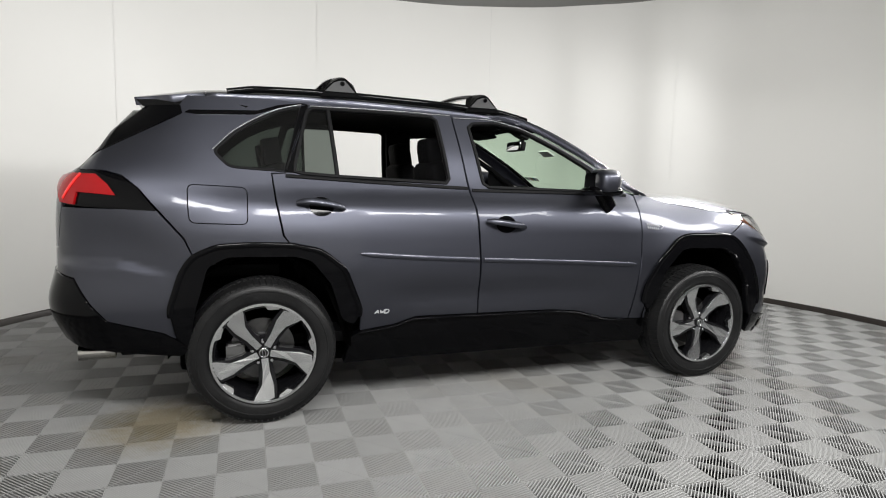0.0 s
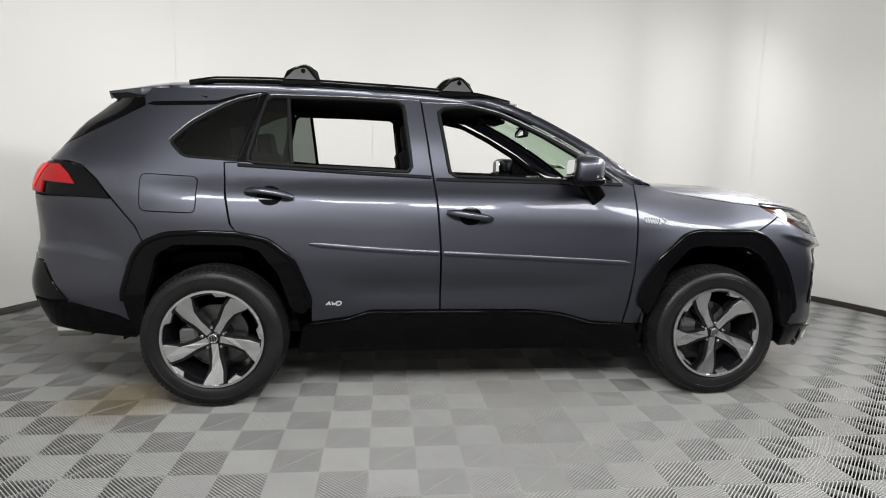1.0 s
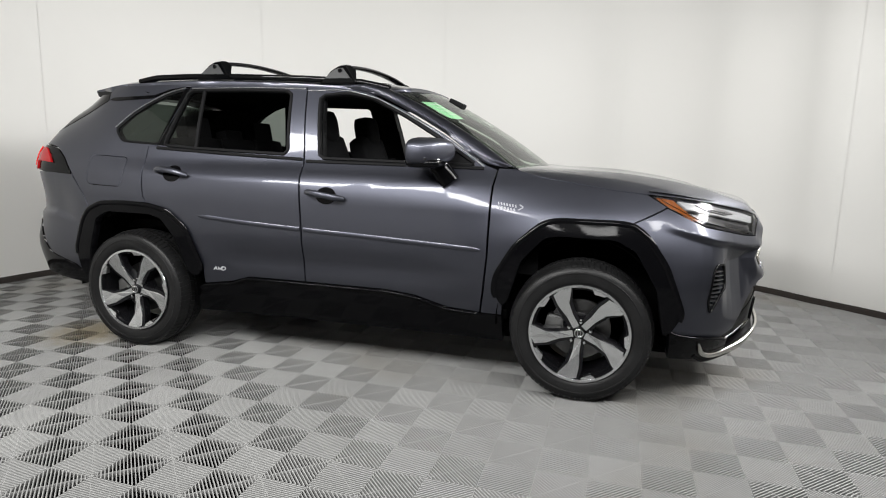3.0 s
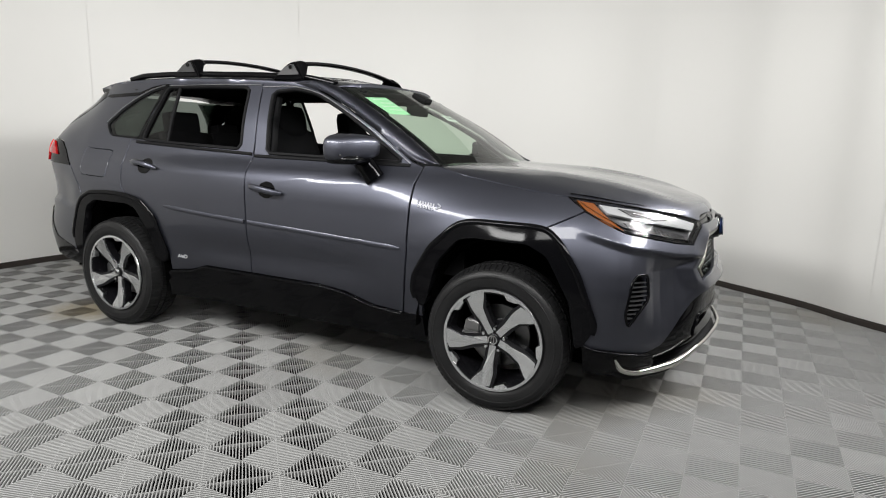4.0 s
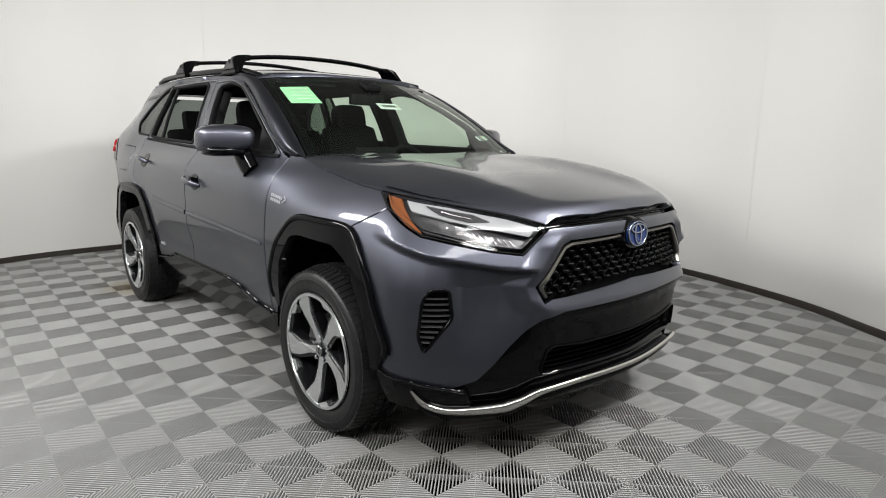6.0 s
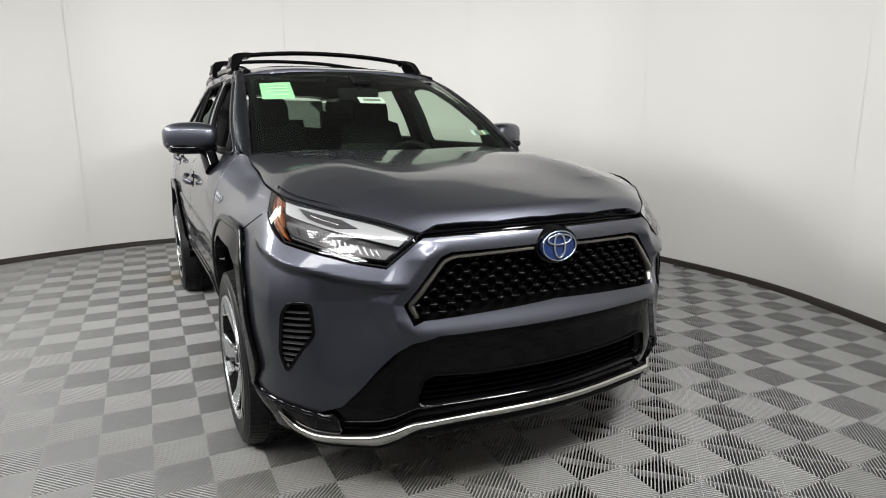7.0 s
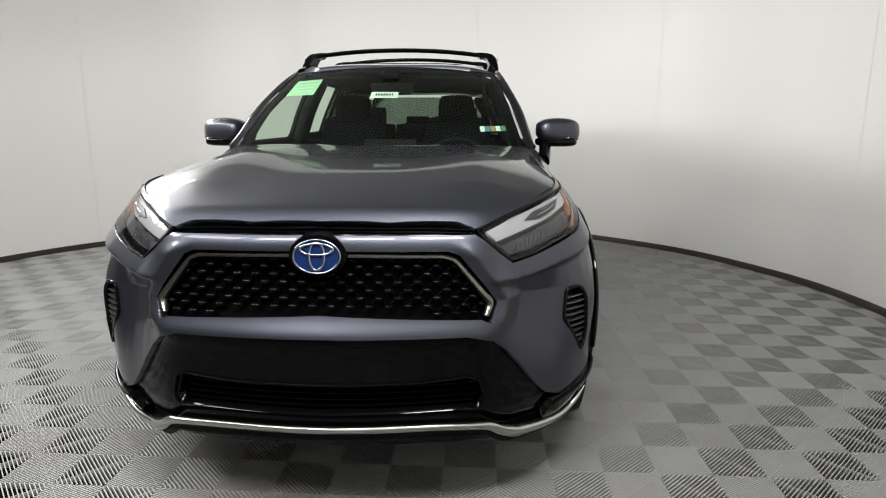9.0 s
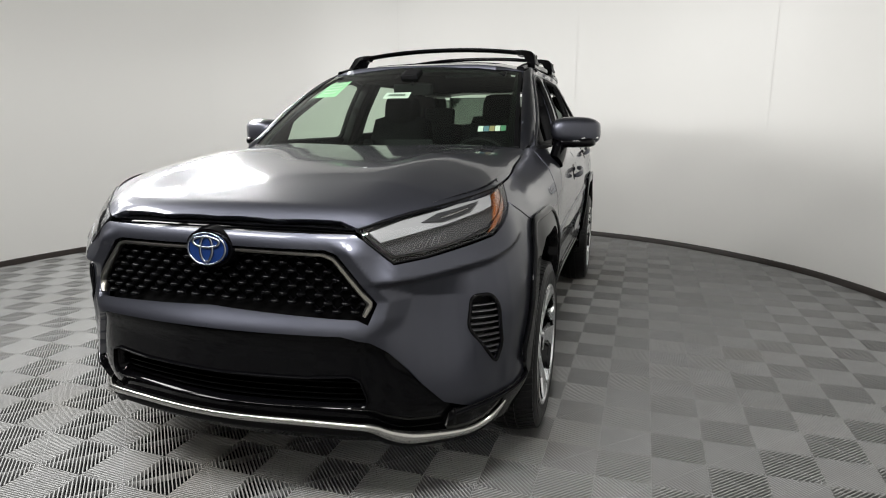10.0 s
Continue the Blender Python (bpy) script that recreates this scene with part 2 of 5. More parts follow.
def panel(name, poly, material, parent, chart=None, off=0.0, step=0.045, hem=0.02, side=1, holes=(), sym=False, gap=0.0, label="", back=False):
    """A panel of the skin: a polygon of the chart, laid on its surface, with folded edges. side=-1: on the left. sym: both halves as one.
    back: a solid sheet with a rear face too."""
    chart = chart or body
    if gap:
        whole, poly = poly, shrunk(poly, gap)
        if sym:
            poly = [(0.0 if abs(o[0]) < 1e-6 else q[0], q[1]) for o, q in zip(whole, poly)]
    v, faces, rim = sheet2d(poly, holes, step)
    if sym:
        rim = [(a, b) for a, b in rim if not (abs(v[a, 0]) < 0.006 and abs(v[b, 0]) < 0.006)]
    a, b, e = v[:, 0], v[:, 1], 0.004
    p = chart(a, b, off)
    n = np.cross(chart(a + e, b, off) - chart(a - e, b, off), chart(a, b + e, off) - chart(a, b - e, off))
    n /= np.linalg.norm(n, axis=1)[:, None] + 1e-12
    if np.sum(n * (p - np.array([0, 0, 0.6]))) < 0:
        n = -n
    if sym:
        n[np.abs(v[:, 0]) < 0.006, 1] = 0
        n /= np.linalg.norm(n, axis=1)[:, None] + 1e-12
    f0 = faces[0]
    if np.dot(np.cross(p[f0[1]] - p[f0[0]], p[f0[2]] - p[f0[0]]), n[f0[0]]) < 0:
        faces = [f[::-1] for f in faces]
    verts, norms, out = [p], [n], list(faces)
    if hem:
        base = len(p)
        ids = sorted({i for r in rim for i in r})
        at = {i: base + k for k, i in enumerate(ids)}
        cnt = len(ids)
        inner = p[ids] - n[ids] * hem
        centre = {}
        for f in faces:
            c = p[f].mean(0)
            for i in range(len(f)):
                centre[(f[i], f[(i + 1) % len(f)])] = c
        outn = np.zeros((len(v), 3))
        for i, j in rim:
            c = centre.get((i, j), centre.get((j, i)))
            if c is None:
                continue
            d = (p[i] + p[j]) / 2 - c
            d -= n[i] * np.dot(d, n[i])
            d /= np.linalg.norm(d) + 1e-9
            outn[i] += d
            outn[j] += d
        outn /= np.linalg.norm(outn, axis=1)[:, None] + 1e-9
        verts += [p[ids], inner]
        norms += [outn[ids] * 0.8 + n[ids] * 0.6, outn[ids]]
        for i, j in rim:
            q = [at[i], at[j], at[j] + cnt, at[i] + cnt]
            if (i, j) in centre:
                q = q[::-1]
            out.append(q)
        if back:
            k0 = base + 2 * cnt
            verts.append(p - n * hem)
            norms.append(-n)
            out += [[k0 + i for i in f[::-1]] for f in faces]
    verts, norms = np.concatenate(verts), np.concatenate(norms)
    if sym:
        k = len(verts)
        flip = np.array([1, -1, 1])
        out = out + [[i + k for i in f[::-1]] for f in out]
        verts, norms = np.concatenate([verts, verts * flip]), np.concatenate([norms, norms * flip])
    elif side < 0:
        flip = np.array([1, -1, 1])
        verts, norms, out = verts * flip, norms * flip, [f[::-1] for f in out]
    norms = norms / (np.linalg.norm(norms, axis=1)[:, None] + 1e-12)
    return link_mesh(name, verts, out, material, parent, norms, label=label)


def sweep(name, pts, ups, w, h, material, parent, side=1, n=8, closed=False, square=3.0, taper=None, label=""):
    """A bar along points; ups: its outward side; w across, h outwards. A superellipse section."""
    p, up = np.asarray(pts, float), np.asarray(ups, float)
    if up.ndim == 1:
        up = np.tile(up, (len(p), 1))
    t = np.roll(p, -1, 0) - np.roll(p, 1, 0) if closed else np.gradient(p, axis=0)
    t /= np.linalg.norm(t, axis=1)[:, None] + 1e-12
    up = up - t * np.sum(up * t, 1)[:, None]
    up /= np.linalg.norm(up, axis=1)[:, None] + 1e-12
    across = np.cross(t, up)
    ang = np.linspace(0, 2 * np.pi, n, endpoint=False) + np.pi / n
    ca, sa = np.cos(ang), np.sin(ang)
    ca, sa = np.sign(ca) * np.abs(ca) ** (2 / square), np.sign(sa) * np.abs(sa) ** (2 / square)
    size = np.ones(len(p)) if taper is None else np.asarray(taper)
    v = p[:, None] + size[:, None, None] * (across[:, None] * (ca * w / 2)[None, :, None] + up[:, None] * (sa * h / 2)[None, :, None])
    v = v.reshape(-1, 3)
    f = []
    m = len(p)
    for i in range(m if closed else m - 1):
        for k in range(n):
            j = (i + 1) % m
            f.append((i * n + k, i * n + (k + 1) % n, j * n + (k + 1) % n, j * n + k))
    if not closed:
        f += [tuple(range(n))[::-1], tuple(range((m - 1) * n, m * n))]
    if side < 0:
        v = v * np.array([1, -1, 1])
    bm = bmesh.new()
    bv = [bm.verts.new(q) for q in v]
    for q in f:
        bm.faces.new([bv[i] for i in q])
    return part(name, bm, material, parent, label=label, sharp=50)


def dense(points, step=0.03):
    """A polyline with points put in between, eased by a spline."""
    p = np.asarray(points, float)
    d = np.r_[0, np.cumsum(np.linalg.norm(np.diff(p, axis=0), axis=1))]
    q = np.linspace(0, d[-1], max(3, int(d[-1] / step) + 1))
    return spline(d, p, q)


def dense_lin(points, step=0.03):
    p = np.asarray(points, float)
    d = np.r_[0, np.cumsum(np.linalg.norm(np.diff(p, axis=0), axis=1))]
    q = np.linspace(0, d[-1], max(3, int(d[-1] / step) + 1))
    return np.stack([np.interp(q, d, p[:, k]) for k in range(p.shape[1])], 1)


def skin_normal(u, z, chart=None):
    chart = chart or body
    u, z, e = np.asarray(u, float), np.asarray(z, float), 0.004
    n = np.cross(chart(u + e, z) - chart(u - e, z), chart(u, z + e) - chart(u, z - e))
    n /= np.linalg.norm(n, axis=1)[:, None] + 1e-12
    p = chart(u, z)
    return n if np.sum(n * (p - np.array([0, 0, 0.6]))) > 0 else -n


def skin_bar(name, pts, w, h, material, parent, off=0.0, side=1, step=0.03, linear=False, square=3.0, taper=None, label="", n=8):
    """A bar that follows the body's skin through chart points."""
    q = (dense_lin if linear else dense)(pts, step)
    return sweep(name, body(q[:, 0], q[:, 1], off), skin_normal(q[:, 0], q[:, 1]), w, h, material, parent, side, square=square, taper=None if taper is None else np.interp(np.linspace(0, 1, len(q)), *taper), label=label, n=n)


def box_bm(x0, x1, y0, y1, z0, z1, bevel=0.01, bm=None, seg=2):
    b = bmesh.new()
    r = bmesh.ops.create_cube(b, size=1)
    for v in b.verts:
        v.co = Vector((x0 + (v.co.x + 0.5) * (x1 - x0), y0 + (v.co.y + 0.5) * (y1 - y0), z0 + (v.co.z + 0.5) * (z1 - z0)))
    if bevel:
        bmesh.ops.bevel(b, geom=b.edges[:], offset=bevel, segments=seg, affect="EDGES", profile=0.6)
    return b


def lathe(profile, n=64, axis_y=True, close=False):
    """A turned shape about the y axis: rows of (radius, y)."""
    bm = bmesh.new()
    rings = []
    for r, y in profile:
        if r < 1e-5:
            rings.append([bm.verts.new((0, y, 0))])
        else:
            rings.append([bm.verts.new((r * math.cos(2 * math.pi * k / n), y, r * math.sin(2 * math.pi * k / n))) for k in range(n)])
    for a, b in zip(rings[:-1], rings[1:]):
        for k in range(n):
            q = [a[k % len(a)], a[(k + 1) % len(a)], b[(k + 1) % len(b)], b[k % len(b)]]
            u = []
            for v in q:
                if v not in u:
                    u.append(v)
            if len(u) > 2:
                bm.faces.new(u)
    return bm


def prism(poly, y0, y1, bm=None, inset=0.0):
    """A 2D polygon in the xz plane as a solid between two depths; inset narrows the y1 face."""
    bm = bm or bmesh.new()
    top = shrunk(poly, inset) if inset else poly
    a, b = [bm.verts.new((p[0], y0, p[1])) for p in poly], [bm.verts.new((p[0], y1, p[1])) for p in top]
    m = len(poly)
    bm.faces.new(a)
    bm.faces.new(b[::-1])
    for k in range(m):
        bm.faces.new([a[k], b[k], b[(k + 1) % m], a[(k + 1) % m]])
    return bm


# ---- the car's surfaces ----
# plan outline of the right half, from the nose to the tail (x forward, v to the side)
PLAN = [(2.285, -0.25), (2.298, 0), (2.28, 0.25), (2.226, 0.5), (2.10, 0.68), (1.97, 0.808), (1.8, 0.893), (1.55, 0.916), (1.345, 0.918),
        (0.9, 0.902), (0.0, 0.898), (-0.9, 0.902), (-1.345, 0.91), (-1.75, 0.897), (-2.10, 0.83), (-2.27, 0.70), (-2.345, 0.43), (-2.365, 0), (-2.345, -0.43)]
# heights, and the depth behind the outline at eleven stations
LEVELS = [0.20, 0.42, 0.60, 0.78, 0.93, 1.06, 1.17, 1.38, 1.60]
STATIONS = [
    ((2.298, 0), (0.10, 0.00, 0.00, 0.03, 0.04, 0.16, 0.30, 0.5, 0.7)),
    ((2.226, 0.5), (0.10, 0.01, 0.00, 0.015, 0.04, 0.16, 0.30, 0.5, 0.7)),
    ((1.97, 0.808), (0.09, 0.00, 0.01, 0.03, 0.06, 0.15, 0.30, 0.5, 0.7)),
    ((1.345, 0.918), (0.09, 0.03, 0.005, 0.00, 0.04, 0.13, 0.25, 0.4, 0.6)),
    ((0.6, 0.898), (0.12, 0.05, 0.016, 0.00, 0.004, 0.030, 0.112, 0.185, 0.285)),
    ((-0.5, 0.898), (0.12, 0.05, 0.016, 0.00, 0.004, 0.026, 0.112, 0.185, 0.285)),
    ((-1.345, 0.91), (0.09, 0.02, 0.005, 0.00, 0.006, 0.035, 0.10, 0.195, 0.30)),
    ((-1.75, 0.897), (0.11, 0.01, 0.0, 0.01, 0.012, 0.028, 0.07, 0.188, 0.315)),
    ((-2.10, 0.83), (0.20, 0.02, 0.0, 0.02, 0.02, 0.02, 0.04, 0.200, 0.52)),
    ((-2.27, 0.70), (0.28, 0.06, 0.0, 0.03, 0.03, 0.035, 0.06, 0.36, 0.75)),
    ((-2.365, 0), (0.28, 0.07, 0.00, 0.05, 0.06, 0.08, 0.11, 0.29, 0.52)),
]


def spline(xs, ys, q):
    """A smooth curve through the points, with no overshoot (monotone cubic)."""
    xs, ys, q = np.asarray(xs, float), np.asarray(ys, float), np.asarray(q, float)
    h = np.diff(xs)
    d = (np.diff(ys, axis=0).T / h).T
    m = np.zeros_like(ys)
    prod = d[:-1] * d[1:]
    with np.errstate(divide="ignore", invalid="ignore"):
        m[1:-1] = np.where(prod > 0, 2 * prod / np.where(prod > 0, d[:-1] + d[1:], 1), 0)
    m[0], m[-1] = d[0], d[-1]
    i = np.clip(np.searchsorted(xs, q) - 1, 0, len(h) - 1)
    t = (q - xs[i]) / h[i]
    hi = h[i]
    if ys.ndim > 1:
        t, hi = t[..., None], hi[..., None]
    t2, t3 = t * t, t * t * t
    return (2 * t3 - 3 * t2 + 1) * ys[i] + (t3 - 2 * t2 + t) * hi * m[i] + (3 * t2 - 2 * t3) * ys[i + 1] + (t3 - t2) * hi * m[i + 1]


def plan_curve():
    p = np.array(PLAN)
    out = []
    for k in range(1, len(p) - 2):
        a, b, c, d = p[k - 1], p[k], p[k + 1], p[k + 2]
        for t in np.linspace(0, 1, 24, endpoint=False):
            out.append(0.5 * (2 * b + (c - a) * t + (2 * a - 5 * b + 4 * c - d) * t * t + (3 * b - a - 3 * c + d) * t ** 3))
    out.append(p[-2])
    out = np.array(out)
    length = np.r_[0, np.cumsum(np.hypot(*np.diff(out, axis=0).T))]
    tang = np.gradient(out, length, axis=0)
    tang /= np.hypot(*tang.T)[:, None]
    for _ in range(6):
        tang[1:-1] = (tang[:-2] + 2 * tang[1:-1] + tang[2:]) / 4
    tang /= np.hypot(*tang.T)[:, None]
    return length, out, np.stack([-tang[:, 1], tang[:, 0]], 1)


PL_U, PL_P, PL_N = plan_curve()
PL_N = -PL_N if PL_N[len(PL_N) // 2, 1] < 0 else PL_N
U_END = PL_U[-1]


def u_near(x, v):
    return PL_U[np.argmin(np.hypot(PL_P[:, 0] - x, PL_P[:, 1] - v))]


ST_U = np.array([u_near(*s[0]) for s in STATIONS])
ST_D = np.array([s[1] for s in STATIONS])


def ease(t, a, b):
    t = np.clip((t - a) / (b - a), 0, 1)
    return t * t * (3 - 2 * t)


def sculpt(u, z):
    """Creases pressed into the skin: under the lamps, along the doors, over the rear wheel."""
    # bumper corner: a shelf under the lamp, an undercut, and a pocket that turns the vent forwards
    shelf = np.interp(u, [0.55, 0.65, 0.75, 0.93, 1.12, 1.22], [0.806, 0.810, 0.822, 0.850, 0.897, 0.915])
    low = np.interp(u, [0.55, 0.667, 0.75, 0.9, 1.12], [0.795, 0.752, 0.740, 0.738, 0.73])
    keep = ease(u, 0.50, 0.60) * (1 - ease(u, 0.98, 1.22))
    pocket = np.interp(u, [0.50, 0.60, 0.67, 0.75, 0.80, 0.86, 1.3], [0.0, 0.026, 0.034, 0.032, 0.022, 0.0, 0.0])
    flank = np.interp(u, [0.80, 0.94, 1.0, 1.12, 1.3], [0.0, -0.030, -0.030, -0.014, 0.0])
    t = np.clip((shelf - z) / (shelf - low), 0, 1)
    ridge = np.clip(1 - (z - shelf) / 0.10, 0, 1) * (1 - ease(shelf - z, -0.010, 0.026))
    fade = 1 - ease(low - z, 0.05, 0.32)
    s = -0.030 * keep * ridge + pocket * t * fade + flank * ease(0.96 - z, 0.0, 0.24) * fade
    s = s - 0.020 * (1 - ease(u, 0.46, 0.60)) * np.exp(-((z - 0.652) / 0.045) ** 2) - 0.010 * (1 - ease(u, 0.44, 0.58)) * np.exp(-((z - 0.916) / 0.036) ** 2)
    # the raised frame beside the grille, with a crease that runs parallel to its slanting edge
    edge = np.interp(z, [0.66, 0.745, 0.90, 0.95], [0.545, 0.575, 0.452, 0.40])
    s = s - 0.018 * np.clip(1 - np.abs(u - edge) / np.where(u < edge, 0.05, 0.085), 0, 1) * ease(z, 0.64, 0.70) * (1 - ease(z, 0.88, 0.93))
    t = np.interp(u, [1.9, 3.0, 4.0], [0.945, 1.005, 1.075]) - z
    s = s + 0.0028 * ease(u, 1.75, 2.1) * (1 - ease(u, 3.9, 4.4)) * ease(t, -0.02, 0.075) * (1 - ease(t, 0.10, 0.32))
    t = 0.60 - z
    s = s + 0.014 * ease(u, 2.1, 2.5) * (1 - ease(u, 3.4, 3.75)) * np.exp(-((z - 0.60) / 0.07) ** 2)
    t = np.interp(u, [4.5, 4.9], [0.70, 0.78]) - z
    return s + 0.022 * ease(u, 4.62, 4.85) * (1 - ease(u, 5.15, 5.4)) * ease(-t, 0.0, 0.05) * (1 - ease(-t, 0.10, 0.30))


U_GRID, Z_GRID = np.linspace(0, U_END, 800), np.linspace(0.1, 1.75, 551)
D_GRID = np.array([spline(LEVELS, row, Z_GRID) for row in spline(ST_U, ST_D, U_GRID)])
D_GRID += sculpt(*np.meshgrid(U_GRID, Z_GRID, indexing="ij"))


def body(u, z, off=0.0):
    """Points of the body's skin at chart places (u, z), off metres outside it. Arrays in, (n, 3) out; the right side has y < 0."""
    u, z = np.asarray(u, float), np.asarray(z, float)
    a, b = np.clip(u / U_END * 799, 0, 798.999), np.clip((z - 0.1) / 1.65 * 550, 0, 549.999)
    i, j = a.astype(int), b.astype(int)
    fa, fb = a - i, b - j
    d = (D_GRID[i, j] * (1 - fa) + D_GRID[i + 1, j] * fa) * (1 - fb) + (D_GRID[i, j + 1] * (1 - fa) + D_GRID[i + 1, j + 1] * fa) * fb
    px, pv = np.interp(u, PL_U, PL_P[:, 0]), np.interp(u, PL_U, PL_P[:, 1])
    nx, nv = np.interp(u, PL_U, PL_N[:, 0]), np.interp(u, PL_U, PL_N[:, 1])
    w = off - d
    return np.stack([px + nx * w, -(pv + nv * w), z], -1)


# ---- the car ----
def hood_chart(x, v, off=0.0):
    x, v = np.asarray(x, float), np.asarray(v, float)
    xe = x + 0.10 * (v / 0.5) ** 2 * np.clip((x - 1.2) / 1.0, 0, 1)
    z = spline([0.6, 1.0, 1.2, 1.4, 1.62, 1.80, 2.0, 2.10, 2.18, 2.26], [1.188, 1.180, 1.168, 1.152, 1.131, 1.108, 1.069, 1.046, 1.026, 1.004], xe)
    lip = (x + 0.24 * v * v - 2.196) / 0.010
    z = z - 0.0115 * np.where(lip > 20, lip, np.log1p(np.exp(np.minimum(lip, 20))))
    z = z + 0.018 * np.exp(-((np.abs(v) - 0.47) / 0.13) ** 2) * np.clip((x - 1.15) / 0.35, 0, 1) * np.clip((2.17 - x) / 0.22, 0, 1)
    z = z - 0.02 * (np.abs(v) / 0.73) ** 4 - 0.006 * np.exp(-(v / 0.26) ** 4) * np.clip((2.1 - x) / 0.4, 0, 1)
    if len(HOOD_EDGE):
        gap, wide = np.interp(x, HOOD_EDGE[0], HOOD_EDGE[2]), np.interp(x, HOOD_EDGE[0], HOOD_EDGE[1])
        z = z + gap * np.clip(np.abs(v) / wide, 0, 1.02) ** 11
    return np.stack([x, -v, z + off], -1)


HOOD_EDGE = ()


def roof_chart(x, v, off=0.0):
    x, v = np.asarray(x, float), np.asarray(v, float)
    z = spline([-2.05, -1.9, -1.55, -1.0, -0.5, 0.0, 0.3, 0.5], [1.600, 1.628, 1.682, 1.698, 1.688, 1.660, 1.622, 1.585], x)
    return np.stack([x, -v, z - 0.06 * (np.abs(v) / 0.61) ** 4 + off], -1)


def screen_chart(a, s, off=0.0):
    """The windscreen: a across (-1 to 1), s from its foot to the roof."""
    a, s = np.asarray(a, float), np.asarray(s, float)
    foot = np.stack([1.15 - 0.15 * a * a, -0.725 * a, 1.105 + 0.03 * a * a], -1)
    head = np.stack([0.335 - 0.10 * a * a, -0.60 * a, 1.612 - 0.035 * a * a], -1)
    p = foot * (1 - s)[..., None] + head * s[..., None]
    bow = (0.028 * 4 * s * (1 - s) + off)[..., None]
    return p + bow * np.array([0.5, 0, 0.86])


suv = new("suv")
tagged(suv, "dark grey metallic five-door SUV, windows down, parked on grey tiles", "car")

DOOR_F = [(2.030, 1.158), (2.041, 1.078), (2.043, 0.921), (2.048, 0.714), (2.066, 0.53), (2.083, 0.403), (2.26, 0.415), (2.446, 0.468), (2.62, 0.486), (3.098, 0.490),
          (3.102, 0.79), (3.118, 1.0), (3.136, 1.162), (3.199, 1.602), (3.001, 1.597), (2.787, 1.557), (2.576, 1.467), (2.336, 1.341), (2.092, 1.180)]
DOOR_R = [(4.197, 1.235), (4.180, 1.089), (4.151, 0.936), (4.118, 0.890), (3.974, 0.860), (3.855, 0.765), (3.767, 0.541), (3.767, 0.430), (3.582, 0.453), (3.46, 0.490),
          (3.102, 0.490), (3.106, 0.79), (3.122, 1.0), (3.140, 1.162), (3.203, 1.602), (3.6, 1.612), (3.991, 1.607), (4.13, 1.239)]
WIN_F = rounded([(3.048, 1.188), (3.108, 1.545), (2.94, 1.560), (2.78, 1.532), (2.56, 1.43), (2.36, 1.318), (2.135, 1.172)], 0.03)
WIN_R = rounded([(3.250, 1.205), (3.296, 1.572), (3.60, 1.580), (4.000, 1.580), (4.092, 1.240), (3.873, 1.226)], 0.025)
QGLASS = rounded([(4.474, 1.335), (4.382, 1.423), (4.273, 1.500), (4.15, 1.555), (4.030, 1.588), (4.128, 1.247), (4.399, 1.262)], 0.03)
FUEL = rounded([(4.593, 1.178), (4.315, 1.166), (4.315, 0.986), (4.58, 0.994)], 0.035)
ARCH_R = [(4.640, 0.455), (4.668, 0.587), (4.614, 0.767), (4.563, 0.840), (4.458, 0.886), (4.30, 0.895), (4.118, 0.890), (3.974, 0.860), (3.855, 0.765), (3.767, 0.541), (3.800, 0.470)]
ARCH_R_IN = [(3.862, 0.500), (3.922, 0.690), (4.018, 0.812), (4.10, 0.835), (4.41, 0.838), (4.50, 0.790), (4.555, 0.590), (4.585, 0.41)]
ARCH_F = [(1.130, 0.405), (1.082, 0.491), (1.172, 0.725), (1.262, 0.859), (1.326, 0.912), (1.40, 0.921), (1.696, 0.921), (1.772, 0.902), (1.903, 0.779), (1.995, 0.625), (2.008, 0.530), (1.96, 0.455)]
ARCH_F_IN = [(1.932, 0.49), (1.869, 0.705), (1.755, 0.832), (1.68, 0.846), (1.41, 0.842), (1.318, 0.795), (1.205, 0.602), (1.165, 0.384)]
HEADLAMP = [(1.263, 1.056), (1.073, 1.044), (0.86, 1.022), (0.62, 0.985), (0.482, 0.957), (0.500, 0.930), (0.590, 0.862), (0.70, 0.872), (0.964, 0.917), (1.170, 1.000)]
VENT = [(0.850, 0.735), (0.915, 0.735), (0.940, 0.700), (0.958, 0.56), (0.938, 0.500), (0.836, 0.632)]
GRILLE = [(0, 0.721), (0.476, 0.702), (0.505, 0.688), (0.532, 0.741), (0.413, 0.884), (0.379, 0.897), (0, 0.902)]
TAIL = [(4.719, 1.050), (4.80, 1.150), (4.875, 1.205), (4.96, 1.224), (5.13, 1.228), (5.30, 1.212), (5.25, 1.150), (5.17, 1.078), (5.056, 1.066)]


def add_door(name, poly, win, side):
    door = panel(name, poly, M_paint, suv, holes=[win], gap=0.0035, side=side, hem=0.025, label="dark grey metallic door with its window wound down")
    # window frame, belt line and molding
    w = np.array(win + win[:1])
    sweep_pts = dense_lin(w, 0.04)[:-1]
    sweep("window_frame", body(sweep_pts[:, 0], sweep_pts[:, 1], -0.008), skin_normal(sweep_pts[:, 0], sweep_pts[:, 1]), 0.022, 0.03, M_matte, door, side, closed=True, label="black rubber window seal")
    return door


